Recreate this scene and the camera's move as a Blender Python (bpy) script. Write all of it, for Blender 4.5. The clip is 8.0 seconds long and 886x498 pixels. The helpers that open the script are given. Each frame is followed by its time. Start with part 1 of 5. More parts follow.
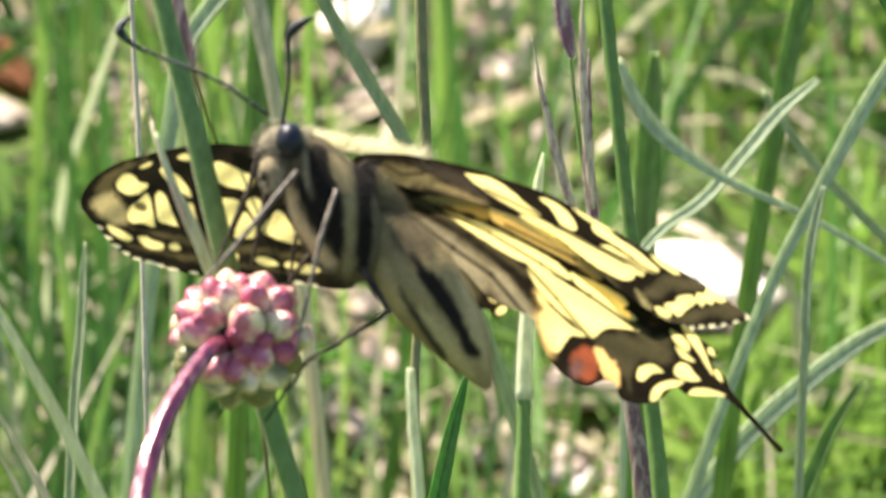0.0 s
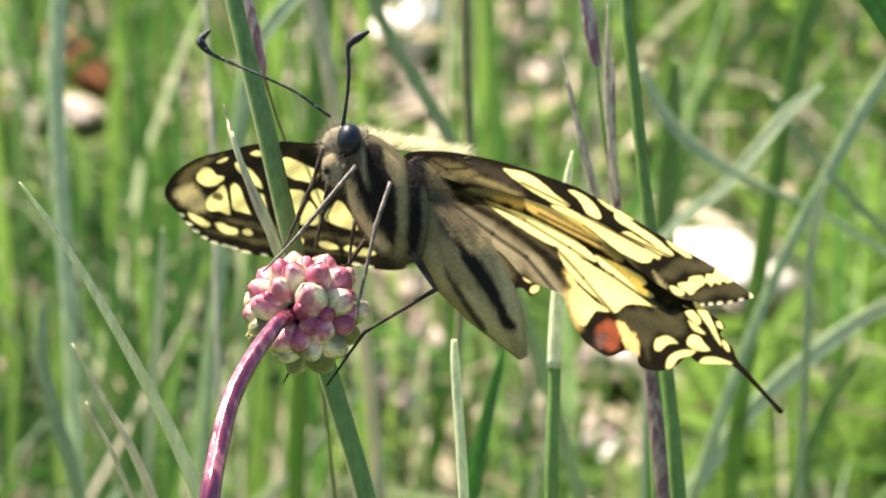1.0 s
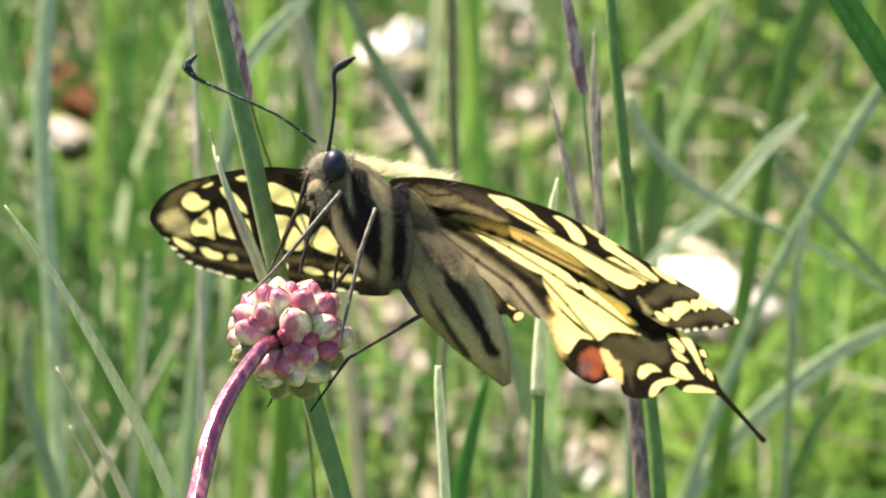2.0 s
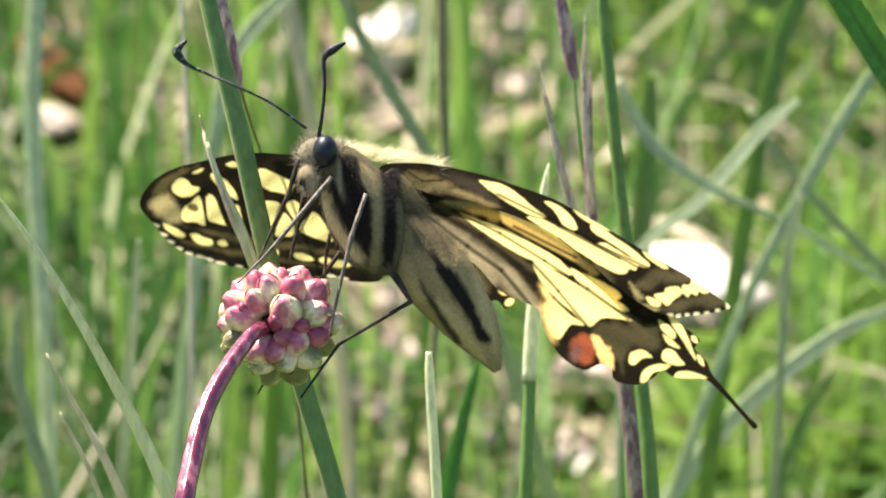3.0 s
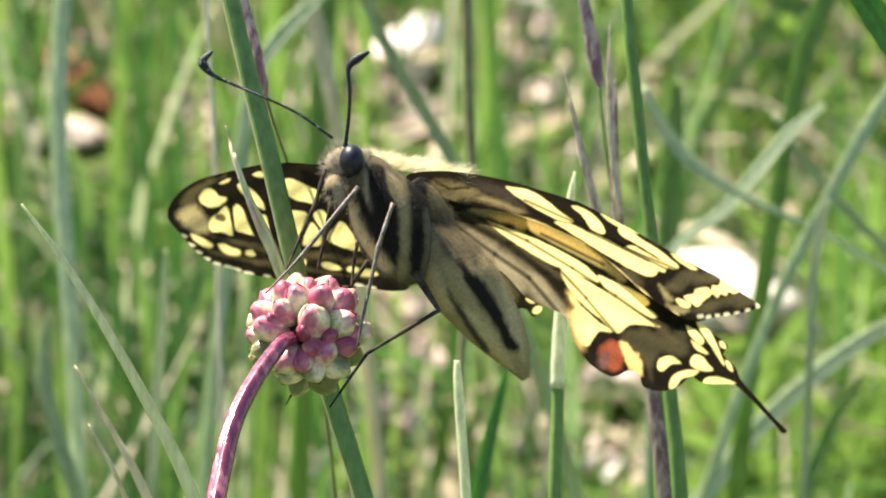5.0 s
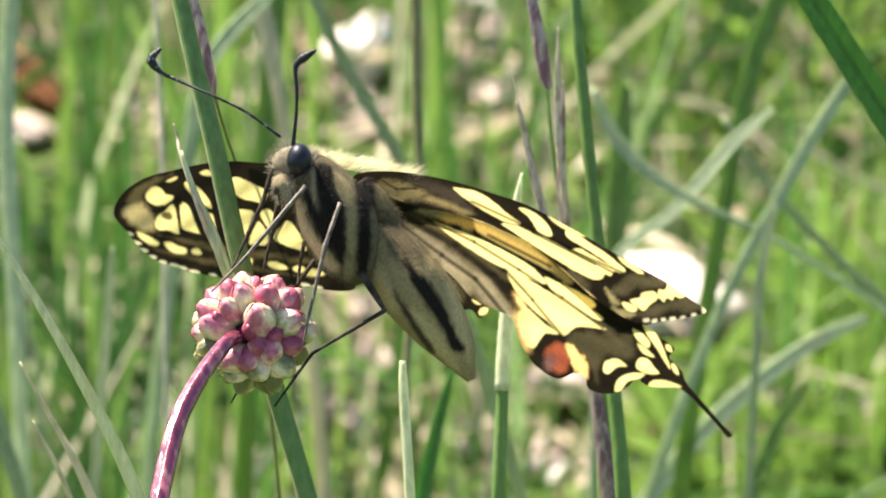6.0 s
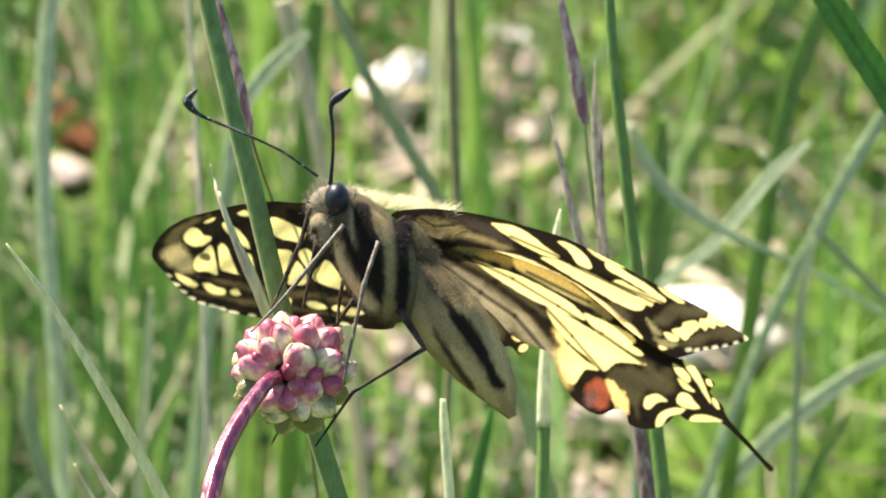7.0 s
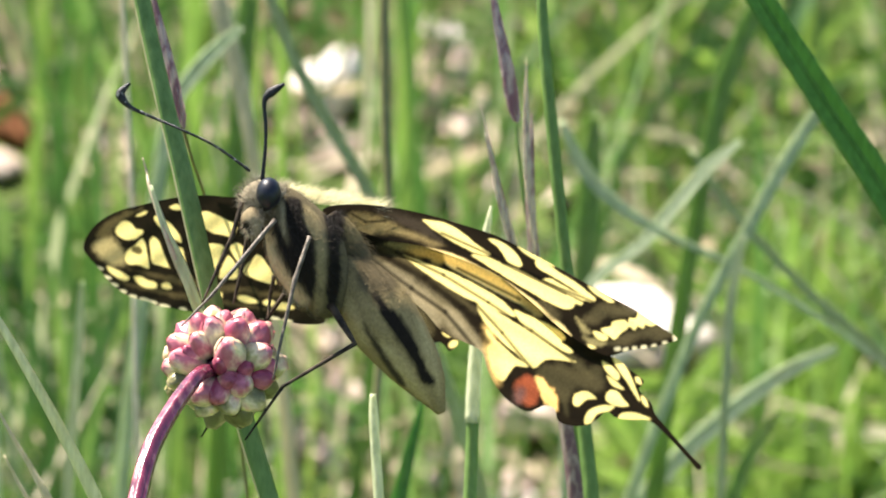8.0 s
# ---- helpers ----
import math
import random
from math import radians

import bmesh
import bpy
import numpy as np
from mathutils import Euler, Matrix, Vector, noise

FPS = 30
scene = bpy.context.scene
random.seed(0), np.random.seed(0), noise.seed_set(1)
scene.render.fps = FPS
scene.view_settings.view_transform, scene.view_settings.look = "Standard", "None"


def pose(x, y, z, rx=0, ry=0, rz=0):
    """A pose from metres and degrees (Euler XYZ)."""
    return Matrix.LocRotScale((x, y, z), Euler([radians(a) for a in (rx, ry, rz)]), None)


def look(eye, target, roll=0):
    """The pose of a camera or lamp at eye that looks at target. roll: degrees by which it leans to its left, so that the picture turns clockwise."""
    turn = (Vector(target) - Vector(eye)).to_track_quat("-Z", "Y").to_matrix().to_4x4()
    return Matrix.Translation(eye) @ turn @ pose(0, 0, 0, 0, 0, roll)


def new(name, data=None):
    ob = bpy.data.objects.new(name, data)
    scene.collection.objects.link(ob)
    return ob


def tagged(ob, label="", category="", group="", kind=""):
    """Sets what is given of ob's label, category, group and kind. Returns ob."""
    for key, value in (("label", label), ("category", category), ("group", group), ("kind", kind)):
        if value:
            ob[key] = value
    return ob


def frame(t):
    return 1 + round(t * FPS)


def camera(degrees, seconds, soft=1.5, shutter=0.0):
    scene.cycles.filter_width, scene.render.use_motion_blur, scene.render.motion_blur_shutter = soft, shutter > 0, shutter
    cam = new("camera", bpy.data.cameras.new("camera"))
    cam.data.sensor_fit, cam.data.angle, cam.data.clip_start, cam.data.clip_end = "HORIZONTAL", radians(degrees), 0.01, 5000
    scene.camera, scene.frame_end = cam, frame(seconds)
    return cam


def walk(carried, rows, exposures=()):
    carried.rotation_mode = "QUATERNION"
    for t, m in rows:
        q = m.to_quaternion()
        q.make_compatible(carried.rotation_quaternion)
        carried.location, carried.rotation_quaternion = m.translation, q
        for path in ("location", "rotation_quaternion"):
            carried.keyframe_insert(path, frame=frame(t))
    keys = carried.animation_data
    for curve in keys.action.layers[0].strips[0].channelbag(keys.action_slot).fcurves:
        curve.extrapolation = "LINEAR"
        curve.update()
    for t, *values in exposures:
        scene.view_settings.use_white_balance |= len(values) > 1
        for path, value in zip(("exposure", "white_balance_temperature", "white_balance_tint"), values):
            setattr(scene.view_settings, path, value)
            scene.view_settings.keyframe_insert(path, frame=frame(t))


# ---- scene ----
from mathutils import geometry

# ---------------------------------------------------------------- camera
# The butterfly sits 0.28 m above the soil; the camera looks down on it by 24 degrees from 1.5 m.
TILT, HEIGHT, REACH = 24.0, 0.28, 1.5
cam = camera(3.327, 8.0, soft=1.5)
cam.data.dof.use_dof = True
cam.data.dof.focus_distance = 1.456
cam.data.dof.aperture_fstop = 124
PATH = [
    (0.0, look((0.0000, -1.2014, 0.8149), (0.00264, -0.00116, 0.27739), -0.05)),
    (0.1, look((0.0000, -1.2312, 0.8282), (0.00229, -0.00134, 0.27699), 0.00)),
    (0.2, look((0.0000, -1.2771, 0.8486), (0.00205, -0.00178, 0.27600), 0.00)),
    (0.3, look((0.0000, -1.3113, 0.8638), (0.00159, -0.00186, 0.27583), 0.00)),
    (0.4, look((0.0000, -1.3568, 0.8841), (0.00079, -0.00196, 0.27560), 0.00)),
    (0.5, look((0.0000, -1.3685, 0.8893), (0.00121, -0.00202, 0.27547), 0.17)),
    (0.6, look((0.0000, -1.3687, 0.8894), (0.00165, -0.00206, 0.27539), 0.16)),
    (0.7, look((0.0000, -1.3689, 0.8895), (0.00047, -0.00208, 0.27533), 0.15)),
    (0.8, look((0.0000, -1.3691, 0.8895), (-0.00048, -0.00188, 0.27579), 0.14)),
    (0.9, look((0.0000, -1.3693, 0.8896), (-0.00059, -0.00176, 0.27605), 0.13)),
    (1.0, look((0.0000, -1.3695, 0.8897), (-0.00133, -0.00173, 0.27612), 0.12)),
    (1.1, look((0.0000, -1.3691, 0.8895), (-0.00177, -0.00165, 0.27630), 0.13)),
    (1.2, look((0.0000, -1.3687, 0.8894), (-0.00294, -0.00213, 0.27523), 0.15)),
    (1.3, look((0.0000, -1.3684, 0.8892), (-0.00305, -0.00196, 0.27559), 0.16)),
    (1.4, look((0.0000, -1.3680, 0.8891), (-0.00305, -0.00167, 0.27626), 0.18)),
    (1.5, look((0.0000, -1.3676, 0.8889), (-0.00171, -0.00124, 0.27722), 0.19)),
    (1.6, look((0.0000, -1.3691, 0.8896), (-0.00129, -0.00088, 0.27803), 0.40)),
    (1.7, look((0.0000, -1.3705, 0.8902), (-0.00027, -0.00065, 0.27854), 0.60)),
    (2.8, look((0.0000, -1.3694, 0.8897), (0.00214, -0.00148, 0.27667), 0.42)),
    (2.9, look((0.0000, -1.3687, 0.8894), (0.00181, -0.00173, 0.27611), 0.47)),
    (3.0, look((0.0000, -1.3680, 0.8891), (0.00110, -0.00123, 0.27724), 0.52)),
    (3.1, look((0.0000, -1.3685, 0.8893), (-0.00039, -0.00126, 0.27717), 0.42)),
    (3.2, look((0.0000, -1.3689, 0.8895), (-0.00030, -0.00065, 0.27854), 0.31)),
    (3.3, look((0.0000, -1.3694, 0.8897), (-0.00031, -0.00055, 0.27877), 0.21)),
    (3.4, look((0.0000, -1.3698, 0.8899), (0.00001, 0.00002, 0.28003), 0.10)),
    (3.5, look((0.0000, -1.3703, 0.8901), (-0.00000, 0.00000, 0.28000), 0.00)),
    (3.6, look((0.0000, -1.3699, 0.8899), (0.00027, -0.00005, 0.27989), -0.12)),
    (3.7, look((0.0000, -1.3695, 0.8898), (0.00076, -0.00020, 0.27956), -0.24)),
    (3.8, look((0.0000, -1.3692, 0.8896), (0.00174, -0.00041, 0.27907), -0.37)),
    (3.9, look((0.0000, -1.3688, 0.8895), (0.00206, -0.00061, 0.27864), -0.49)),
    (4.0, look((0.0000, -1.3684, 0.8893), (0.00237, -0.00095, 0.27787), -0.61)),
    (4.1, look((0.0000, -1.3690, 0.8896), (0.00250, -0.00129, 0.27711), -0.41)),
    (4.2, look((0.0000, -1.3696, 0.8898), (0.00242, -0.00184, 0.27587), -0.20)),
    (4.3, look((0.0000, -1.3702, 0.8901), (0.00185, -0.00225, 0.27493), 0.00)),
    (4.4, look((0.0000, -1.3708, 0.8903), (0.00134, -0.00235, 0.27471), 0.21)),
    (4.5, look((0.0000, -1.3714, 0.8906), (0.00101, -0.00220, 0.27505), 0.41)),
    (4.6, look((0.0000, -1.3705, 0.8902), (-0.00085, -0.00215, 0.27517), 0.17)),
    (4.7, look((0.0000, -1.3696, 0.8898), (-0.00135, -0.00178, 0.27600), -0.07)),
    (5.8, look((0.0000, -1.3681, 0.8891), (0.00117, -0.00034, 0.27924), 0.45)),
    (5.9, look((0.0000, -1.3675, 0.8888), (0.00252, -0.00047, 0.27894), 0.57)),
    (6.0, look((0.0000, -1.3668, 0.8886), (0.00364, -0.00086, 0.27807), 0.69)),
    (6.1, look((0.0000, -1.3664, 0.8884), (0.00349, -0.00133, 0.27702), 0.64)),
    (6.2, look((0.0000, -1.3659, 0.8882), (0.00404, -0.00167, 0.27625), 0.59)),
    (6.3, look((0.0000, -1.3655, 0.8880), (0.00420, -0.00174, 0.27609), 0.55)),
    (6.4, look((0.0000, -1.3650, 0.8878), (0.00346, -0.00172, 0.27613), 0.50)),
    (6.5, look((0.0000, -1.3646, 0.8876), (0.00300, -0.00143, 0.27679), 0.45)),
    (6.6, look((0.0000, -1.3648, 0.8877), (0.00202, -0.00085, 0.27808), 0.33)),
    (6.7, look((0.0000, -1.3650, 0.8878), (0.00189, -0.00041, 0.27908), 0.21)),
    (6.8, look((0.0000, -1.3652, 0.8878), (0.00076, -0.00033, 0.27926), 0.08)),
    (6.9, look((0.0000, -1.3654, 0.8879), (0.00036, -0.00002, 0.27996), -0.04)),
    (7.0, look((0.0000, -1.3656, 0.8880), (-0.00017, 0.00063, 0.28142), -0.16)),
    (7.1, look((0.0000, -1.3656, 0.8880), (-0.00054, 0.00081, 0.28182), -0.19)),
    (7.2, look((0.0000, -1.3656, 0.8880), (-0.00060, 0.00120, 0.28269), -0.23)),
    (7.3, look((0.0000, -1.3657, 0.8880), (-0.00038, 0.00138, 0.28309), -0.26)),
    (7.4, look((0.0000, -1.3657, 0.8880), (0.00024, 0.00149, 0.28333), -0.30)),
    (7.5, look((0.0000, -1.3657, 0.8880), (0.00097, 0.00157, 0.28352), -0.33)),
    (7.6, look((0.0000, -1.3663, 0.8883), (0.00235, 0.00135, 0.28303), -0.17)),
    (7.7, look((0.0000, -1.3670, 0.8886), (0.00367, 0.00109, 0.28245), -0.01)),
    (7.8, look((0.0000, -1.3676, 0.8889), (0.00515, 0.00095, 0.28213), 0.15)),
    (7.9, look((0.0000, -1.3683, 0.8892), (0.00562, 0.00088, 0.28198), 0.31)),
    (8.0, look((0.0000, -1.3689, 0.8895), (0.00660, 0.00047, 0.28105), 0.47)),
]

walk(cam, PATH)
STAGE = pose(0, 0, HEIGHT, -TILT)      # x right, y away from the camera, z up in the picture


def on_stage(x, y, z):
    """A world point from millimetres round the butterfly."""
    return STAGE @ Vector((x / 1000, y / 1000, z / 1000))


# ---------------------------------------------------------------- light
SUN_WAY = (STAGE.to_3x3() @ Vector((-0.42, 0.10, 0.90))).normalized()
world = bpy.data.worlds.new("sky")
scene.world = world
world.use_nodes = True
wn = world.node_tree.nodes
sky = wn.new("ShaderNodeTexSky")
sky.sky_type = "NISHITA"
sky.sun_disc = False
sky.sun_elevation = math.asin(SUN_WAY.z)
sky.sun_rotation = math.atan2(SUN_WAY.x, SUN_WAY.y)
world.node_tree.links.new(sky.outputs[0], wn["Background"].inputs[0])
wn["Background"].inputs[1].default_value = 0.072
sun = new("sun", bpy.data.lights.new("sun", "SUN"))
sun.data.energy, sun.data.angle, sun.data.color = 5.0, radians(0.5), (1.0, 0.915, 0.80)
sun.matrix_world = look(SUN_WAY * 5, (0, 0, 0))
scene.view_settings.exposure = 1.82


# ---------------------------------------------------------------- materials
def material(name, rough=0.6, spec=0.4):
    m = bpy.data.materials.new(name)
    m.use_nodes = True
    b = m.node_tree.nodes["Principled BSDF"]
    b.inputs["Roughness"].default_value = rough
    b.inputs["Specular IOR Level"].default_value = spec
    return m, m.node_tree.nodes, m.node_tree.links, b


def ramp(nodes, links, source, stops):
    r = nodes.new("ShaderNodeValToRGB")
    el = r.color_ramp.elements
    while len(el) < len(stops):
        el.new(0.5)
    for e, (p, c) in zip(el, stops):
        e.position, e.color = p, (*c, 1)
    links.new(source, r.inputs[0])
    return r.outputs[0]


def grain(nodes, links, scale, detail=3.0, stretch=(1, 1, 1), coords="Object", rough=0.55):
    tc = nodes.new("ShaderNodeTexCoord")
    mp = nodes.new("ShaderNodeMapping")
    mp.inputs["Scale"].default_value = stretch
    n = nodes.new("ShaderNodeTexNoise")
    n.inputs["Scale"].default_value, n.inputs["Detail"].default_value = scale, detail
    n.inputs["Roughness"].default_value = rough
    links.new(tc.outputs[coords], mp.inputs[0])
    links.new(mp.outputs[0], n.inputs["Vector"])
    return n.outputs["Fac"]


def mixed(nodes, links, fac, a, b, mode="MIX"):
    mx = nodes.new("ShaderNodeMix")
    mx.data_type, mx.blend_type = "RGBA", mode
    for sock, val in ((mx.inputs[0], fac), (mx.inputs[6], a), (mx.inputs[7], b)):
        if isinstance(val, (int, float)):
            sock.default_value = val
        elif isinstance(val, tuple):
            sock.default_value = (*val, 1)
        else:
            links.new(val, sock)
    return mx.outputs[2]


def bumped(nodes, links, b, source, strength, distance):
    bp = nodes.new("ShaderNodeBump")
    bp.inputs["Strength"].default_value, bp.inputs["Distance"].default_value = strength, distance
    links.new(source, bp.inputs["Height"])
    links.new(bp.outputs[0], b.inputs["Normal"])


def with_leaf_glow(m, nodes, links, b, colour, share):
    """Lets part of the light through a thin leaf or wing."""
    tr = nodes.new("ShaderNodeBsdfTranslucent")
    links.new(colour, tr.inputs[0])
    mx = nodes.new("ShaderNodeMixShader")
    mx.inputs[0].default_value = share
    links.new(b.outputs[0], mx.inputs[1])
    links.new(tr.outputs[0], mx.inputs[2])
    links.new(mx.outputs[0], nodes["Material Output"].inputs[0])


def leaf_material(name, stops, streak=900, share=0.35, rough=0.5, island=True, spec=0.4):
    m, n, l, b = material(name, rough, spec)
    if island:
        g = n.new("ShaderNodeNewGeometry")
        pick = g.outputs["Random Per Island"]
    else:
        g = n.new("ShaderNodeObjectInfo")
        pick = g.outputs["Random"]
    base = ramp(n, l, pick, stops)
    f = grain(n, l, streak, 3, (1, 1, 0.06))
    shade = ramp(n, l, f, [(0.3, (0.72, 0.75, 0.66)), (0.7, (1.15, 1.12, 1.1))])
    col = mixed(n, l, 1.0, base, shade, "MULTIPLY")
    f2 = grain(n, l, 60, 4)
    wear = ramp(n, l, f2, [(0.55, (0, 0, 0)), (0.75, (1, 1, 1))])
    col = mixed(n, l, wear, col, mixed(n, l, 0.35, col, (0.36, 0.32, 0.14)))
    l.new(col, b.inputs["Base Color"])
    bumped(n, l, b, f, 0.35, 0.0003)
    with_leaf_glow(m, n, l, b, col, share)
    return m


GRASS = leaf_material("grass_leaf", [(0.0, (0.04, 0.11, 0.022)), (0.28, (0.085, 0.20, 0.04)), (0.50, (0.15, 0.275, 0.055)),
                                     (0.68, (0.23, 0.35, 0.11)), (0.83, (0.38, 0.43, 0.25)), (1.0, (0.58, 0.48, 0.38))], share=0.42)
STALK = leaf_material("green_stalk", [(0.0, (0.15, 0.26, 0.07)), (1.0, (0.21, 0.33, 0.10))], 1500, 0.25, 0.5, False, 0.25)
PALE_STALK = leaf_material("pale_stalk", [(0.0, (0.38, 0.45, 0.23)), (1.0, (0.47, 0.52, 0.31))], 1500, 0.42, 0.5, False)
PALE_STEM = leaf_material("pale_stem", [(0.0, (0.64, 0.68, 0.45)), (1.0, (0.72, 0.75, 0.53))], 1500, 0.42, 0.5, False)
DRY = leaf_material("dry_stalk", [(0.0, (0.46, 0.37, 0.27)), (1.0, (0.62, 0.54, 0.42))], 1800, 0.08, 0.6, False)
STRAW = leaf_material("straw_leaf", [(0.0, (0.60, 0.56, 0.38)), (1.0, (0.70, 0.64, 0.46))], 1200, 0.45, 0.6, False)
PALE_BLADE = leaf_material("pale_blade", [(0.0, (0.52, 0.60, 0.38)), (1.0, (0.62, 0.68, 0.48))], 1200, 0.5, 0.55, False)
STRAW_MIX = leaf_material("straw_litter", [(0.0, (0.24, 0.18, 0.11)), (0.4, (0.42, 0.34, 0.22)), (0.8, (0.60, 0.49, 0.39)), (1.0, (0.66, 0.48, 0.42))], 1200, 0.25, 0.7)
def husk_material(name, purple, pale, bias):
    """Purple and straw-coloured streaks that run along the husk."""
    m, n, l, b = material(name, 0.55, 0.25)
    f = grain(n, l, 1500, 3, (1, 1, 0.03))
    g = n.new("ShaderNodeNewGeometry")
    mix = n.new("ShaderNodeMath")
    mix.operation = "MULTIPLY_ADD"
    mix.inputs[1].default_value = 0.1
    l.new(g.outputs["Random Per Island"], mix.inputs[0])
    l.new(f, mix.inputs[2])
    col = ramp(n, l, mix.outputs[0], [(bias - 0.08, purple), (bias + 0.1, pale)])
    l.new(col, b.inputs["Base Color"])
    bumped(n, l, b, f, 0.4, 0.0003)
    with_leaf_glow(m, n, l, b, col, 0.42)
    return m


HUSK = husk_material("purple_husk", (0.36, 0.19, 0.22), (0.72, 0.58, 0.52), 0.53)
CULM = husk_material("purple_grey_culm", (0.20, 0.125, 0.13), (0.44, 0.37, 0.30), 0.56)
HUSK_PALE = husk_material("pale_husk", (0.40, 0.25, 0.23), (0.82, 0.72, 0.55), 0.46)
LIME = leaf_material("lime_leaf", [(0.0, (0.17, 0.30, 0.05)), (1.0, (0.26, 0.39, 0.085))], 900, 0.45, 0.5, True)
# dark leaf colour that stands for shade among the grass
SHADE_GREEN = leaf_material("shade_green_leaf", [(0.0, (0.035, 0.10, 0.022)), (0.7, (0.07, 0.16, 0.04)), (1.0, (0.14, 0.22, 0.08))], 900, 0.3, 0.5, True)
LUSH = leaf_material("lush_leaf", [(0.0, (0.13, 0.32, 0.05)), (1.0, (0.17, 0.36, 0.07))], 1500, 0.55, 0.45, False)
BROAD = leaf_material("broad_leaf", [(0.0, (0.13, 0.23, 0.065)), (1.0, (0.17, 0.28, 0.09))], 1500, 0.15, 0.45, False, 0.2)
DARK_STALK = leaf_material("dark_stalk", [(0.0, (0.15, 0.16, 0.06)), (1.0, (0.19, 0.18, 0.075))], 1500, 0.1, 0.6, False)


def soil_material():
    m, n, l, b = material("soil", 0.95, 0.1)
    f = grain(n, l, 14, 6)
    col = ramp(n, l, f, [(0.3, (0.05, 0.055, 0.022)), (0.48, (0.07, 0.11, 0.03)), (0.62, (0.12, 0.17, 0.045)), (0.72, (0.13, 0.12, 0.06)), (0.85, (0.24, 0.19, 0.12))])
    fine = grain(n, l, 220, 4)
    col = mixed(n, l, 1.0, col, ramp(n, l, fine, [(0.3, (0.6, 0.6, 0.6)), (0.7, (1.3, 1.25, 1.2))]), "MULTIPLY")
    l.new(col, b.inputs["Base Color"])
    bumped(n, l, b, fine, 0.6, 0.004)
    return m


def stone_material(name, dark, light):
    m, n, l, b = material(name, 0.9, 0.15)
    f = grain(n, l, 170, 5)
    col = ramp(n, l, f, [(0.36, dark), (0.62, light)])
    l.new(col, b.inputs["Base Color"])
    bumped(n, l, b, grain(n, l, 500, 4), 0.5, 0.0006)
    return m


SOIL = soil_material()
LIMESTONE = stone_material("limestone", (0.36, 0.26, 0.22), (0.62, 0.50, 0.43))
WHITE_STONE = stone_material("white_stone", (0.52, 0.43, 0.39), (0.84, 0.77, 0.71))
RUST_STONE = stone_material("rust_stone", (0.12, 0.048, 0.020), (0.21, 0.088, 0.038))


def floret_material(name, start):
    """Pink towards the tip and one side, cream and green towards the stalk and the other."""
    m, n, l, b = material(name, 0.33, 0.5)
    tc = n.new("ShaderNodeTexCoord")
    sep = n.new("ShaderNodeSeparateXYZ")
    l.new(tc.outputs["Generated"], sep.inputs[0])
    info = n.new("ShaderNodeObjectInfo")
    value = None
    for source, share, base in ((sep.outputs[2], 0.62, start), (sep.outputs[0], 0.50, 0.0), (grain(n, l, 1.9, 3), 1.0, -0.5), (info.outputs["Random"], 0.16, 0.0)):
        k = n.new("ShaderNodeMath")
        k.operation = "MULTIPLY_ADD"
        k.inputs[1].default_value, k.inputs[2].default_value = share, base
        l.new(source, k.inputs[0])
        if value is not None:
            add = n.new("ShaderNodeMath")
            l.new(value, add.inputs[0])
            l.new(k.outputs[0], add.inputs[1])
            value = add.outputs[0]
        else:
            value = k.outputs[0]
    col = ramp(n, l, value, [(0.08, (0.14, 0.14, 0.05)), (0.24, (0.36, 0.33, 0.14)), (0.40, (0.80, 0.67, 0.42)), (0.52, (0.72, 0.46, 0.36)),
                             (0.63, (0.54, 0.18, 0.22)), (1.0, (0.28, 0.04, 0.085))])
    rib = grain(n, l, 5, 2, (1, 1, 0.15))
    col = mixed(n, l, 1.0, col, ramp(n, l, rib, [(0.3, (0.78, 0.72, 0.74)), (0.7, (1.12, 1.1, 1.08))]), "MULTIPLY")
    l.new(col, b.inputs["Base Color"])
    bumped(n, l, b, rib, 0.3, 0.0003)
    b.inputs["Subsurface Weight"].default_value = 0.12
    b.inputs["Subsurface Radius"].default_value = (0.0006, 0.0003, 0.0003)
    return m


def scape_material():
    m, n, l, b = material("purple_scape", 0.2, 0.8)
    b.inputs["Coat Weight"].default_value = 0.3
    b.inputs["Coat Roughness"].default_value = 0.12
    f = grain(n, l, 700, 3, (1, 1, 0.05))
    # the palest stop paints highlight streaks along the stalk
    col = ramp(n, l, f, [(0.34, (0.085, 0.009, 0.03)), (0.52, (0.20, 0.028, 0.062)), (0.74, (0.44, 0.19, 0.18))])
    l.new(col, b.inputs["Base Color"])
    bumped(n, l, b, f, 0.4, 0.0004)
    return m


# g: greener florets of the underside, darkened for the shade there
FLORETS = {"p": floret_material("pink_floret", -0.15), "c": floret_material("cream_floret", -0.31), "g": floret_material("green_shade_floret", -0.60), "b": floret_material("brown_pink_floret", 0.10)}
SCAPE = scape_material()


def wing_material():
    m, n, l, b = material("wing_scales", 0.7, 0.12)
    at = n.new("ShaderNodeVertexColor")
    at.layer_name = "scales"
    f = grain(n, l, 6500, 2)
    col = mixed(n, l, 1.0, at.outputs[0], ramp(n, l, f, [(0.25, (0.72, 0.70, 0.66)), (0.7, (1.12, 1.1, 1.06))]), "MULTIPLY")
    l.new(col, b.inputs["Base Color"])
    bumped(n, l, b, grain(n, l, 2500, 3), 0.35, 0.0002)
    with_leaf_glow(m, n, l, b, col, 0.5)
    return m


def skin_material(name, stops, scale=700, rough=0.7, spec=0.3, bump=0.4):
    m, n, l, b = material(name, rough, spec)
    f = grain(n, l, scale, 4)
    l.new(ramp(n, l, f, stops), b.inputs["Base Color"])
    bumped(n, l, b, grain(n, l, scale * 4, 3), bump, 0.0002)
    return m


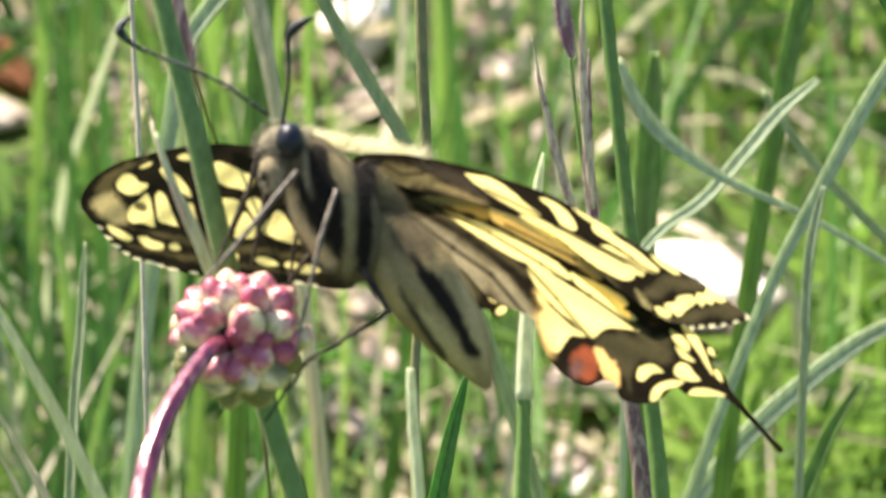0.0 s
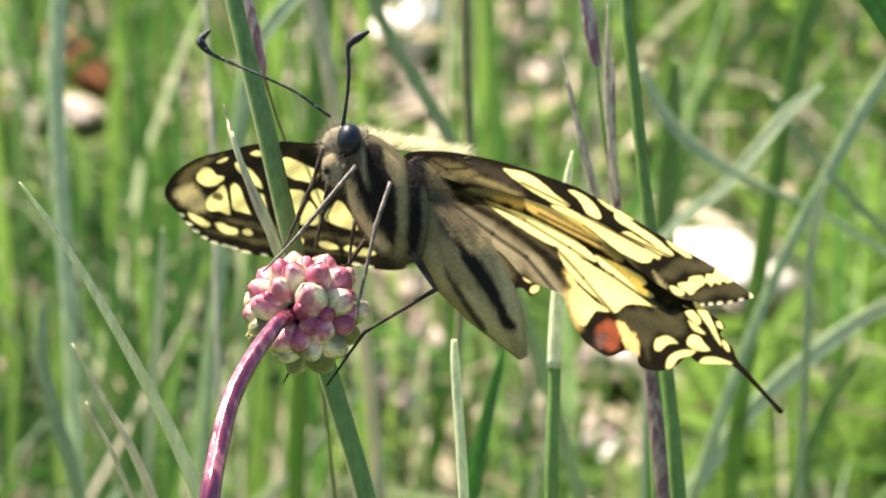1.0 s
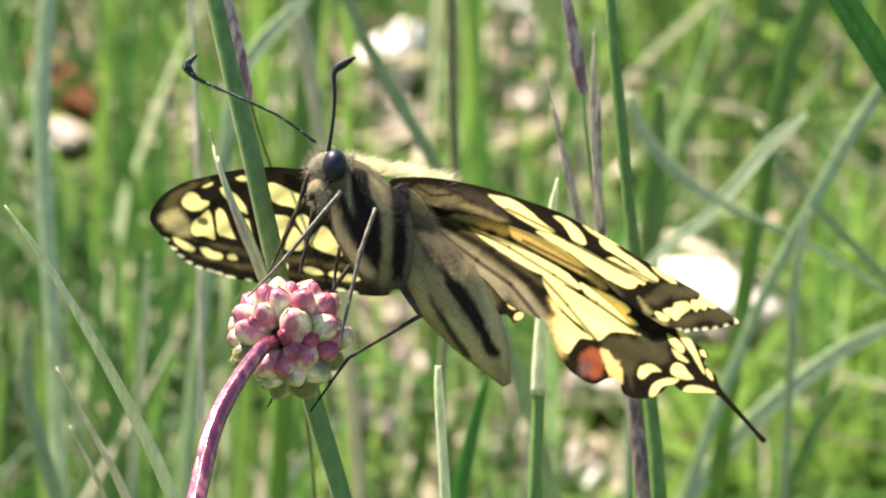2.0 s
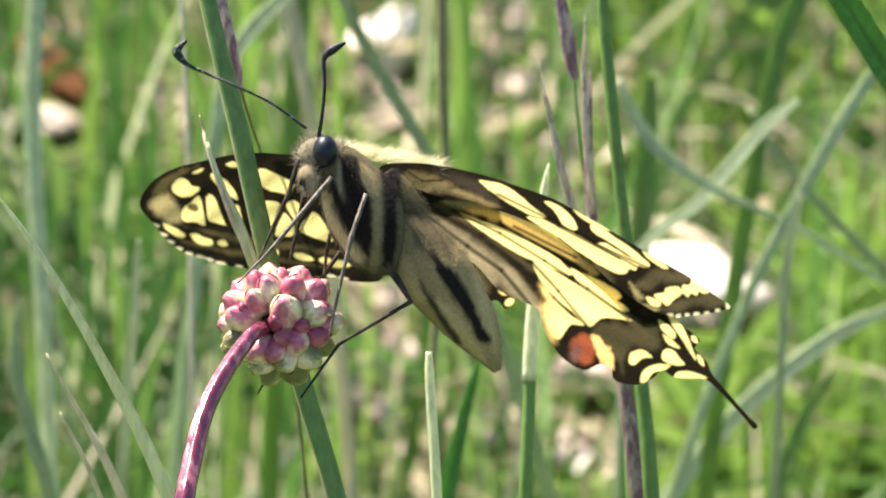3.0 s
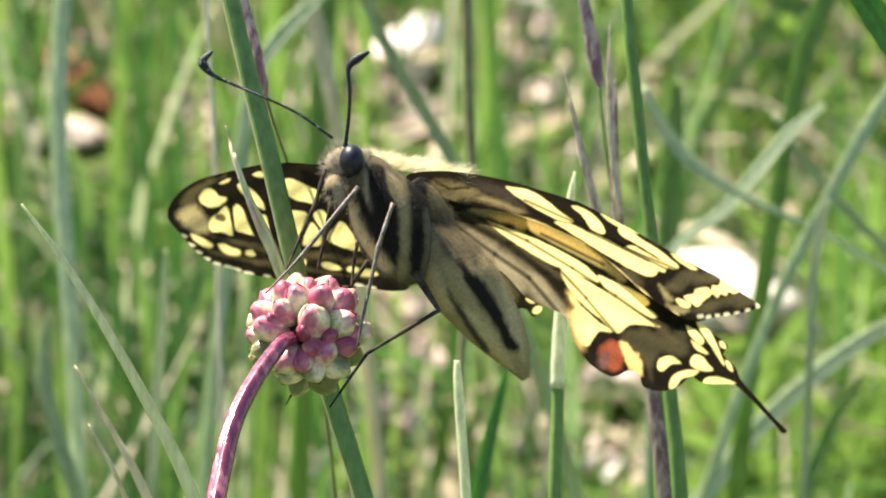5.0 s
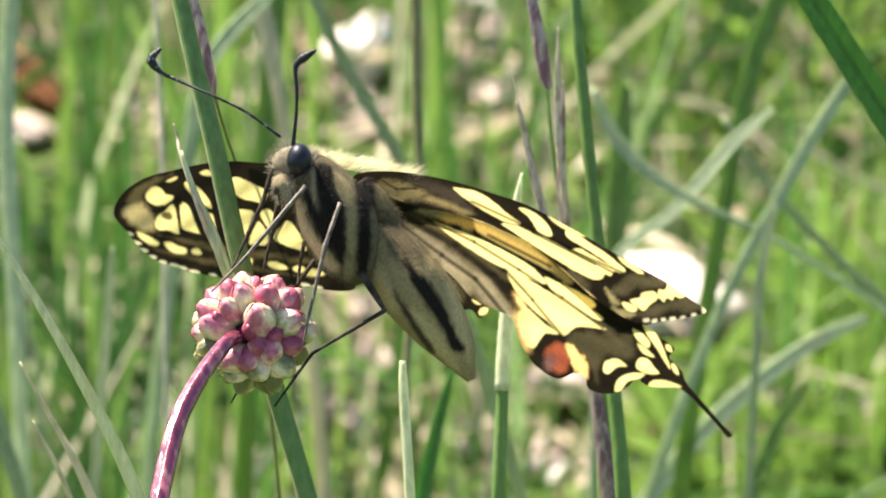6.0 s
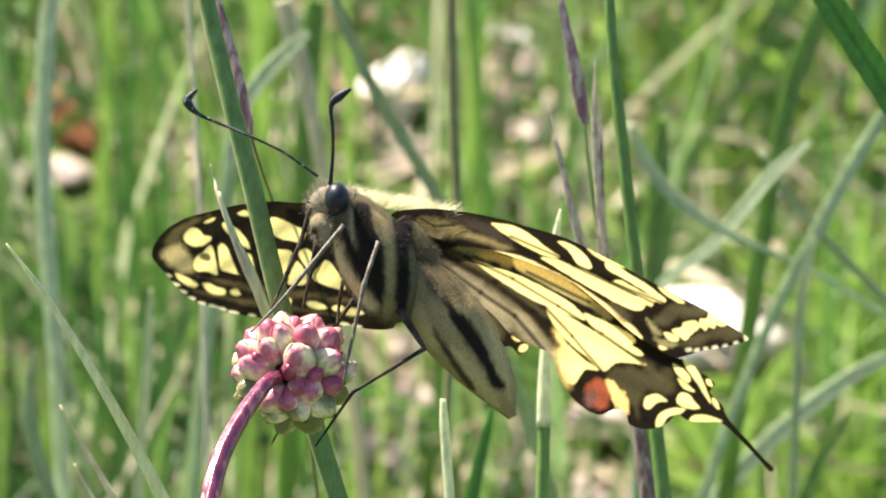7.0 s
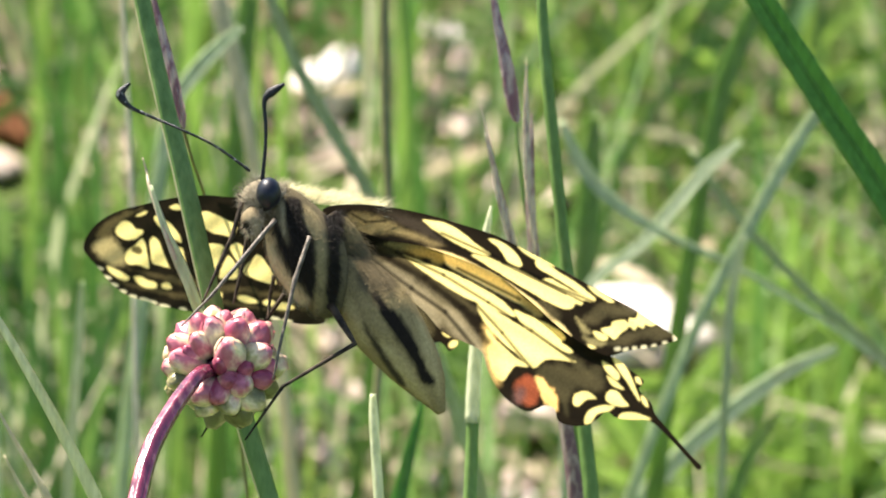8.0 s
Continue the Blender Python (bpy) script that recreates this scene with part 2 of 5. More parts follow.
def fur_skin_material():
    m, n, l, b = material("striped_fur_skin", 0.9, 0.1)
    at = n.new("ShaderNodeVertexColor")
    at.layer_name = "scales"
    f = grain(n, l, 3000, 3)
    col = mixed(n, l, 1.0, at.outputs[0], ramp(n, l, f, [(0.3, (0.78, 0.78, 0.78)), (0.7, (1.12, 1.12, 1.12))]), "MULTIPLY")
    l.new(col, b.inputs["Base Color"])
    bumped(n, l, b, f, 0.3, 0.0002)
    return m


WING, FUR_SKIN = wing_material(), fur_skin_material()
EYE = skin_material("eye_glaze", [(0.3, (0.004, 0.005, 0.010)), (0.7, (0.009, 0.011, 0.022))], 3000, 0.42, 0.32, 0.1)
# paler copy of LEG for two near legs, sunlight put into the colour
LIT_LEG = skin_material("lit_leg_skin", [(0.35, (0.05, 0.04, 0.03)), (0.65, (0.20, 0.16, 0.12))], 1400, 0.5, 0.35)
MID_HAIR = skin_material("tan_hair", [(0.3, (0.08, 0.062, 0.032)), (0.7, (0.18, 0.14, 0.075))], 300, 0.8, 0.1)
LEG = skin_material("leg_skin", [(0.35, (0.014, 0.011, 0.008)), (0.65, (0.075, 0.056, 0.038))], 900, 0.7, 0.1)
ANTENNA = skin_material("antenna_skin", [(0.35, (0.006, 0.006, 0.008)), (0.7, (0.02, 0.02, 0.022))], 900, 0.5, 0.3)
BEADED = skin_material("beaded_antenna", [(0.58, (0.008, 0.008, 0.010)), (0.70, (0.36, 0.36, 0.34))], 2200, 0.4, 0.4)
CREAM_HAIR = skin_material("cream_hair", [(0.3, (0.66, 0.58, 0.30)), (0.7, (0.85, 0.78, 0.52))], 300, 0.7, 0.2)
DARK_HAIR = skin_material("dark_hair", [(0.3, (0.008, 0.007, 0.006)), (0.7, (0.035, 0.028, 0.02))], 300, 0.7, 0.2)
HEAD_HAIR = skin_material("pale_grey_hair", [(0.3, (0.28, 0.24, 0.16)), (0.7, (0.50, 0.44, 0.32))], 300, 0.7, 0.2)


# ---------------------------------------------------------------- mesh helpers
def mesh_from(name, verts, faces, mat, smooth=True):
    me = bpy.data.meshes.new(name)
    me.from_pydata([tuple(v) for v in verts], [], faces)
    me.materials.append(mat)
    if smooth:
        me.polygons.foreach_set("use_smooth", [True] * len(me.polygons))
    me.update()
    return me


def part(name, me, parent, label=""):
    ob = new(name, me)
    ob.parent = parent
    return tagged(ob, label=label)


def spline(points, n):
    """n + 1 points along a Catmull-Rom curve through tuples of any length."""
    p = np.array(points, float)
    p = np.vstack([2 * p[0] - p[1], p, 2 * p[-1] - p[-2]])
    out = []
    for k in range(n + 1):
        u = k / n * (len(p) - 3)
        i = min(int(u), len(p) - 4)
        t = u - i
        a, b, c, d = p[i:i + 4]
        out.append(0.5 * (2 * b + (c - a) * t + (2 * a - 5 * b + 4 * c - d) * t * t + (3 * b - a - 3 * c + d) * t ** 3))
    return np.array(out)


def tube_data(points, radii, sides=8, flat=1.0, start=0, ridges=0.0):
    """Verts and faces of a round tube; flat squeezes it across the view."""
    pts = [Vector(p) for p in points]
    verts, faces, side = [], [], None
    for i, p in enumerate(pts):
        way = (pts[min(i + 1, len(pts) - 1)] - pts[max(i - 1, 0)]).normalized()
        if side is None:
            side = way.cross(Vector((0, 1, 0)))
            side = side.normalized() if side.length > 0.05 else Vector((1, 0, 0))
        side = (side - way * side.dot(way)).normalized()
        other = way.cross(side)
        for k in range(sides):
            a = 2 * math.pi * k / sides
            verts.append(p + float(radii[i]) * (1 - ridges * (k % 4 == 0)) * (side * math.cos(a) + other * (math.sin(a) * flat)))
    for i in range(len(pts) - 1):
        for k in range(sides):
            a, b = start + i * sides + k, start + i * sides + (k + 1) % sides
            faces.append((a, b, b + sides, a + sides))
    faces.append(tuple(start + k for k in reversed(range(sides))))
    faces.append(tuple(start + (len(pts) - 1) * sides + k for k in range(sides)))
    return verts, faces


def tube(name, points, radii, mat, sides=8, flat=1.0, ridges=0.0):
    v, f = tube_data(points, radii, sides, flat, 0, ridges)
    return mesh_from(name, v, f, mat)


def blade_data(points, widths, normal, fold, start):
    """A grass leaf: a strip folded along its midrib, three points across."""
    verts, faces = [], []
    pts = [Vector(p) for p in points]
    for i, p in enumerate(pts):
        way = (pts[min(i + 1, len(pts) - 1)] - pts[max(i - 1, 0)]).normalized()
        side = way.cross(normal).normalized()
        up = side.cross(way)
        w = widths[i] / 2
        verts += [p - side * w + up * (fold * w), p, p + side * w + up * (fold * w)]
    for i in range(len(pts) - 1):
        a = start + 3 * i
        faces += [(a, a + 1, a + 4, a + 3), (a + 1, a + 2, a + 5, a + 4)]
    return verts, faces


# ---------------------------------------------------------------- ground
def soil_height(x, y):
    return 0.006 * noise.noise((x * 6, y * 6, 0)) + 0.003 * noise.noise((x * 25, y * 25, 3))


def make_ground():
    steps = np.concatenate([-np.geomspace(300, 1.6, 22), np.linspace(-1.5, 1.5, 90), np.geomspace(1.6, 300, 22)])
    n = len(steps)
    verts = [(x, y, soil_height(x, y) if abs(x) < 3 and abs(y) < 3 else 0.0) for y in steps for x in steps]
    faces = [(j * n + i, j * n + i + 1, (j + 1) * n + i + 1, (j + 1) * n + i) for j in range(n - 1) for i in range(n - 1)]
    return tagged(new("ground", mesh_from("ground", verts, faces, SOIL)), "dark meadow soil with moss between the grass", "ground", kind="structure")


make_ground()


# stones on the soil: x, y, half width, half height, kind (p pale limestone, r rust, d grey-brown)
STONES = [
    # the second is the white stone's shaded pinkish side, built as its own pebble
    (0.0362, 0.5985, 0.0114, 0.0044, 'w'), (0.0415, 0.6071, 0.0041, 0.0030, 'p'), (-0.0088, 0.6818, 0.0058, 0.0053, 'w'),
    (-0.0210, 0.6767, 0.0021, 0.0024, 'p'), (-0.0048, 0.6636, 0.0036, 0.0029, 'p'), (0.0090, 0.7085, 0.0037, 0.0035, 'w'),
    (0.0128, 0.6978, 0.0026, 0.0028, 'p'), (0.0130, 0.6740, 0.0031, 0.0025, 'p'), (-0.0549, 0.6935, 0.0019, 0.0014, 'p'),
    (-0.0556, 0.6760, 0.0033, 0.0060, 'r'), (-0.0562, 0.6555, 0.0052, 0.0022, 'p'), (-0.0642, 0.6677, 0.0019, 0.0038, 'p'),
    (-0.0416, 0.6641, 0.0031, 0.0020, 'p'), (-0.0046, 0.5803, 0.0017, 0.0031, 'p'), (-0.0074, 0.5589, 0.0025, 0.0031, 'p'),
    (0.0226, 0.5715, 0.0051, 0.0035, 'p'),
    (-0.0094, 0.6045, 0.0036, 0.0034, 'p'), (-0.0060, 0.5975, 0.0026, 0.0026, 'p'),
]
SMALL_STONES = [
    (-0.0186, 0.6876, 0.0012, 0.0013, 'w'), (-0.0143, 0.6586, 0.0016, 0.0014, 'p'), (-0.0069, 0.6710, 0.0016, 0.0015, 'w'),
    (-0.0269, 0.6507, 0.0012, 0.0011, 'p'), (-0.0367, 0.7068, 0.0011, 0.0009, 'p'), (-0.0176, 0.5588, 0.0015, 0.0016, 'p'),
    (-0.0246, 0.5494, 0.0013, 0.0014, 'p'), (-0.0038, 0.5492, 0.0015, 0.0017, 'p'), (0.0028, 0.5495, 0.0012, 0.0012, 'p'),
    (0.0216, 0.5475, 0.0016, 0.0015, 'w'), (0.0311, 0.5551, 0.0012, 0.0010, 'p'), (0.0500, 0.6507, 0.0014, 0.0011, 'p'),
    (0.0528, 0.6879, 0.0010, 0.0009, 'p'), (0.0571, 0.5894, 0.0012, 0.0011, 'p'), (-0.0145, 0.5702, 0.0010, 0.0010, 'p'),
    (-0.0454, 0.5894, 0.0010, 0.0011, 'p'), (-0.0481, 0.6691, 0.0012, 0.0011, 'p'), (0.0164, 0.6523, 0.0014, 0.0018, 'p'),
    (-0.0114, 0.6706, 0.0050, 0.0042, 'd'), (0.0075, 0.5544, 0.0016, 0.0017, 'p'), (0.0186, 0.5502, 0.0031, 0.0029, 'p'),
    (0.0431, 0.5914, 0.0022, 0.0048, 'd'), (-0.0549, 0.5807, 0.0030, 0.0024, 'd'), (-0.0223, 0.5518, 0.0016, 0.0019, 'p'),
    (0.0264, 0.6458, 0.0014, 0.0027, 'p'), (0.0071, 0.6854, 0.0031, 0.0055, 'd'), (-0.0113, 0.5477, 0.0016, 0.0019, 'p'),
    (-0.0368, 0.5762, 0.0013, 0.0014, 'p'), (-0.0262, 0.5636, 0.0012, 0.0010, 'p'), (0.0291, 0.5864, 0.0017, 0.0012, 'd'),
    (-0.0618, 0.6562, 0.0043, 0.0022, 'p'),
]


BARE = np.array([(x, y, half, tall, 0.0 if kind in "wr" else 0.1 if half > 0.0017 else 0.35) for x, y, half, tall, kind in STONES + SMALL_STONES if kind != "d"])
WEST_SUN = (0.538, -0.585)      # how far a shadow falls for each metre of height


def spares_stones(pts, rng):
    """True where a leaf neither hides a stone from the camera nor shades it."""
    p = np.array(pts)
    # sight lines from the camera, 0.89 m up and 1.37 m back
    slope = 0.89 / (0.89 - np.minimum(p[:, 2], 0.5))
    mid = 0.89 / (0.89 - 0.3 * BARE[:, 3])
    over = (np.abs((p[:, 0] * slope)[:, None] - BARE[:, 0] * mid) < 0.95 * BARE[:, 2] + 0.0012) & (np.abs(((p[:, 1] + 1.37) * slope)[:, None] - (BARE[:, 1] + 1.37) * mid) < 2.2 * BARE[:, 3] + 0.002) & (p[:, 1][:, None] < BARE[:, 1] + BARE[:, 3])
    dark = np.hypot((p[:, 0] + WEST_SUN[0] * p[:, 2])[:, None] - BARE[:, 0], (p[:, 1] + WEST_SUN[1] * p[:, 2])[:, None] - BARE[:, 1]) < 0.8 * BARE[:, 2]
    hit = (over | (dark & (p[:, 2][:, None] > 0.4 * BARE[:, 3]))).any(0)
    return not hit.any() or rng.random() < BARE[hit, 4].min()


def in_view_corner(x, y, h):
    """True for most of the taller leaves, thinned out of the view's upper right corner."""
    return 0.018 < x < 0.085 and 0.42 < y < 0.82 and h > 0.042 and (x * 9173.0) % 1 < 0.95


def grass_patch(name, label, count, area, heights, widths, seed, keep, slant, mat=None):
    """Grass leaves over the rectangle area = (x0, x1, y0, y1)."""
    rng = random.Random(seed)
    verts, faces = [], []
    for _ in range(count):
        x, y = rng.uniform(area[0], area[1]), rng.uniform(area[2], area[3])
        h, w = rng.uniform(*heights), rng.uniform(*widths)
        edge = min(x - area[0], area[1] - x, y - area[2], area[3] - y) / min(area[1] - area[0], area[3] - area[2])
        ragged = edge * (2.0 if area[1] - area[0] > 1.2 else 5) + 0.5 * noise.noise((x * 4, y * 4, seed))
        if rng.random() > ragged or not keep(x, y, h, rng):
            continue
        turn = rng.uniform(0, 2 * math.pi)
        lean = h * abs(rng.gauss(slant * 0.6, slant))
        dx, dy = math.cos(turn), math.sin(turn)
        face = Vector((rng.uniform(-1, 1), -1 + rng.uniform(-0.6, 0.6), rng.uniform(0.1, 0.5))).normalized()
        pts, wd = [], []
        kink = rng.uniform(-0.15, 0.15) * h
        for k in range(6):
            s = k / 5
            bend = lean * s ** rng.choice((1.4, 1.8, 2.2))
            pts.append((x + dx * bend - dy * kink * s * (1 - s), y + dy * bend + dx * kink * s * (1 - s), h * (s - 0.25 * s * s * min(1, lean / h)) - 0.004))
            wd.append(w * (0.75 + 0.5 * s) * (1 - s ** 3) + 0.0002)
        if abs(x) < 0.14 and 0.2 < y < 0.86 and not spares_stones(pts, rng) or in_view_corner(x, y, h):
            continue
        v, f = blade_data(pts, wd, face, 0.35, len(verts))
        verts += v
        faces += f
    return tagged(new(name, mesh_from(name, verts, faces, mat or GRASS)), label, "grass", kind="stuff")


def clear_of_view(x, y, h, rng):
    if abs(x) < 0.10 and y < 0.30:
        return h < 0.225 - 0.45 * max(y, -0.05)
    if abs(x) < 0.10 and y < 0.8 and h > 0.13 and rng.random() < 0.5:
        return False
    if abs(x) < 0.12 and y < 0.46 and h > 0.085 and rng.random() < 0.85:
        return False
    return True


def beside_view(x, y, h, rng):
    return not (abs(x) < 0.16 and 0.1 < y < 1.0) and clear_of_view(x, y, h, rng)


grass_patch("low_grass", "short tangled green grass close to the soil", 30000, (-0.5, 0.5, 0.14, 1.25), (0.012, 0.05), (0.0007, 0.0021), 5, clear_of_view, 0.8)
grass_patch("meadow_grass", "tangled green meadow grass with a few dry leaves", 5200, (-0.65, 0.65, 0.1, 1.4), (0.035, 0.08), (0.0006, 0.0017), 4, clear_of_view, 0.6)
grass_patch("meadow_grass", "tall green meadow grass leaves", 260, (-0.65, 0.65, 0.08, 1.4), (0.08, 0.16), (0.0008, 0.0018), 9, clear_of_view, 0.35)
grass_patch("meadow_grass", "green meadow grass round the flower", 15000, (-2.2, 2.2, -2.0, 0.8), (0.04, 0.2), (0.0018, 0.0045), 6, beside_view, 0.3)
grass_patch("meadow_grass", "green meadow grass farther off", 16000, (-3.4, 3.4, 0.7, 5.0), (0.06, 0.2), (0.003, 0.006), 7, beside_view, 0.3)
grass_patch("meadow_grass", "green meadow grass in the distance", 12000, (-9, 9, 4.2, 14), (0.12, 0.3), (0.008, 0.02), 8, clear_of_view, 0.3)


grass_patch("meadow_grass", "green meadow grass at the sides", 7000, (-3.2, -0.3, 0.0, 1.5), (0.05, 0.2), (0.002, 0.005), 12, beside_view, 0.3)
grass_patch("meadow_grass", "green meadow grass at the sides", 7000, (0.3, 3.2, 0.0, 1.5), (0.05, 0.2), (0.002, 0.005), 13, beside_view, 0.3)

grass_patch("upright_grass", "long upright fresh green grass leaves", 280, (-0.13, 0.13, 0.36, 0.80), (0.045, 0.12), (0.0007, 0.0019), 41, clear_of_view, 0.22)
grass_patch("upright_grass", "long thin upright green grass leaves", 640, (-0.13, 0.13, 0.40, 0.80), (0.04, 0.12), (0.0004, 0.001), 42, clear_of_view, 0.35)
grass_patch("pale_upright_grass", "pale green slanting grass leaves", 60, (0.028, 0.085, 0.38, 0.48), (0.03, 0.07), (0.0008, 0.002), 47, clear_of_view, 0.5, PALE_BLADE)
grass_patch("dark_upright_grass", "upright grass leaves coloured dark green for shade", 90, (-0.075, -0.03, 0.40, 0.58), (0.04, 0.09), (0.0008, 0.002), 45, clear_of_view, 0.2, SHADE_GREEN)
grass_patch("lime_upright_grass", "bright yellow-green upright grass leaves", 90, (0.03, 0.085, 0.40, 0.54), (0.03, 0.065), (0.0008, 0.002), 46, clear_of_view, 0.3, LIME)
grass_patch("lime_upright_grass", "bright yellow-green upright grass leaves", 90, (-0.075, 0.012, 0.46, 0.76), (0.05, 0.115), (0.0009, 0.0022), 43, clear_of_view, 0.15, LIME)
grass_patch("lime_upright_grass", "bright yellow-green upright grass leaves", 70, (0.018, 0.085, 0.46, 0.76), (0.05, 0.115), (0.0009, 0.0026), 44, clear_of_view, 0.15, LIME)
grass_patch("dark_grass_patch", "dark green meadow grass, the shade put into its colour", 180, (0.036, 0.07, 0.62, 0.70), (0.02, 0.06), (0.001, 0.003), 14, clear_of_view, 0.5, SHADE_GREEN)
grass_patch("dark_grass_patch", "dark green meadow grass, the shade put into its colour", 260, (-0.07, -0.03, 0.53, 0.60), (0.012, 0.03), (0.0008, 0.0022), 17, clear_of_view, 0.6, SHADE_GREEN)
grass_patch("lime_grass_patch", "fresh lime-green young grass", 1100, (0.022, 0.08, 0.50, 0.60), (0.015, 0.045), (0.001, 0.0026), 15, clear_of_view, 0.6, LIME)
grass_patch("lime_grass_patch", "fresh lime-green young grass", 420, (0.015, 0.075, 0.64, 0.80), (0.015, 0.045), (0.0008, 0.002), 18, clear_of_view, 0.6, LIME)
grass_patch("lime_grass_patch", "fresh lime-green young grass", 60, (-0.03, 0.03, 0.52, 0.60), (0.015, 0.05), (0.001, 0.0026), 16, clear_of_view, 0.6, LIME)

grass_patch("dry_grass_patch", "thin pinkish-brown dead grass leaves", 800, (-0.1, 0.1, 0.44, 0.82), (0.015, 0.045), (0.0006, 0.0016), 19, clear_of_view, 0.9, STRAW_MIX)


def thatch(count, area, seed):
    """Dry grass pieces lying flat on the soil."""
    rng = random.Random(seed)
    verts, faces = [], []
    for _ in range(count):
        x, y = rng.uniform(area[0], area[1]), rng.uniform(area[2], area[3])
        a, l, w = rng.uniform(0, math.pi), rng.uniform(0.012, 0.05), rng.uniform(0.0008, 0.0028)
        z = soil_height(x, y) + rng.uniform(0.001, 0.012)
        d = Vector((math.cos(a), math.sin(a), rng.uniform(-0.15, 0.15)))
        c = Vector((x, y, z))
        pts = [c + d * (l * (s - 0.5)) + Vector((0, 0, 0.004 * s * (1 - s))) for s in (0, 0.33, 0.66, 1)]
        v, f = blade_data(pts, [w * 0.6, w, w, w * 0.2], Vector((0.1, -0.3, 1)).normalized(), 0.3, len(verts))
        verts += v
        faces += f
    return tagged(new("dry_thatch", mesh_from("dry_thatch", verts, faces, STRAW_MIX)), "pale dry grass litter on the soil", "litter", kind="stuff")


thatch(2600, (-0.5, 0.5, 0.2, 1.3), 31)

EARTHY = stone_material("earthy_stone", (0.12, 0.09, 0.07), (0.28, 0.22, 0.17))


def stone(x, y, half, tall, kind, seed):
    rng = random.Random(seed)
    bm = bmesh.new()
    bmesh.ops.create_icosphere(bm, subdivisions=3, radius=1.0)
    deep = tall * rng.uniform(2.0, 2.4)
    tall *= 0.85 if half > 0.006 else 0.42 if kind == "r" else 0.6
    off = Vector((seed * 3.1, 0.7, 1.9))
    for v in bm.verts:
        c = v.co.copy()
        k = 1 + 0.34 * noise.noise(c * 1.2 + off) + 0.14 * noise.noise(c * 3.2 + off)
        v.co = Vector((c.x * half * k, c.y * deep * k, c.z * tall * k))
    me = bpy.data.meshes.new("stone")
    bm.to_mesh(me)
    bm.free()
    me.polygons.foreach_set("use_smooth", [True] * len(me.polygons))
    me.materials.append({"w": WHITE_STONE, "p": LIMESTONE, "r": RUST_STONE, "d": EARTHY}[kind])
    ob = new("stone", me)
    ob.matrix_world = pose(x, y, tall * 0.7 + 0.001 + soil_height(x, y), rng.uniform(-8, 8), rng.uniform(-8, 8), rng.uniform(-30, 30))
    text = {"w": "bright white stone lying in the grass", "p": "pale pinkish limestone pebble lying in the grass", "r": "rust-brown stone lying in the grass", "d": "dull brown stone half sunk in the soil"}[kind]
    return tagged(ob, text, "stone", group="stones in the grass")


for k, row in enumerate(STONES + SMALL_STONES):
    stone(*row, k)


# ---------------------------------------------------------------- grass stems round the butterfly
def to_soil(top, way):
    """Points from top down to the soil, starting along way and ending upright."""
    foot = Vector((top.x + way.x / max(0.55, -way.z) * top.z * 0.3, top.y + way.y * top.z * 0.1, -0.004))
    out = []
    for s in (0.06, 0.14, 0.26, 0.45, 0.7, 1.0):
        out.append((top + way * (top.z * s)).lerp(top.lerp(foot, s), min(1, 0.25 + s)))
    return out


def plant(name, label, low):
    """An Empty at the foot of a grass plant that is seen as far down as the stage point low."""
    p = on_stage(*low)
    ob = tagged(new(name), label, "grass", group="grass plants")
    ob.location = (p.x, p.y, 0)
    bpy.context.view_layer.update()
    return ob


def line_of(tuft, points, radii, root):
    pts = [on_stage(*p) for p in points]
    rad = [r / 1000 for r in radii]
    if root:
        way = (pts[-1] - pts[-2]).normalized()
        more = to_soil(pts[-1], way)
        rad += [rad[-1] * (1 + 0.03 * k) for k in range(len(more))]
        pts += more
    return spline([(*(p - tuft.location), r) for p, r in zip(pts, rad)], 6 * (len(pts) - 1))


def stem(tuft, label, points, radii, mat, root=True):
    line = line_of(tuft, points, radii, root)
    ob = part("stem", tube("stem", line[:, :3], np.maximum(line[:, 3], 0.00006), mat, 10), tuft, label)
    k = int(len(line) * 0.72)
    if root:
        ring = [line[k] + (line[k + 1] - line[k]) * s for s in (-0.5, -0.25, 0.0, 0.25, 0.5)]
        part("node", tube("node", [q[:3] for q in ring], [q[3] * g for q, g in zip(ring, (1.02, 1.18, 1.3, 1.18, 1.02))], mat, 10), ob)
    return ob


def sheath(tuft, label, points, radii, mat, root=False):
    line = line_of(tuft, points, radii, root)
    return part("sheath", tube("sheath", line[:, :3], np.maximum(line[:, 3], 0.00006), mat, 10), tuft, label)


def spikelet(tuft, label, points, radii, mat, root=False):
    """A husk of overlapping scales with ragged pointed edges."""
    line = line_of(tuft, points, radii, root)
    verts, faces = tube_data(line[:, :3], [max(0.00005, r * 0.6) for r in line[:, 3]], 8)
    rng = random.Random(len(line) + round(points[0][0] * 10))
    n = len(line)
    for k in range(1, n - 3):
        a, b = Vector(line[k][:3]), Vector(line[min(n - 1, k + 5)][:3])
        r = float(line[k][3])
        for s in (-1, 1):
            out = Vector((s, rng.uniform(-0.9, 0.3), 0)).normalized()
            tip = a + out * (r * rng.uniform(0.55, 0.8))
            pts = [b, b.lerp(tip, 0.35) + out * (r * 0.4), a.lerp(tip, 0.8), a + (a - b) * 0.4 + out * (r * 0.45)]
            v, f = blade_data(pts, [r * 0.5, r * 1.0, r * 0.6, r * 0.08], Vector((0.2 * s, -1, 0.2)), 0.5, len(verts))
            verts += v
            faces += f
    return part("spikelet", mesh_from("spikelet", verts, faces, mat), tuft, label)


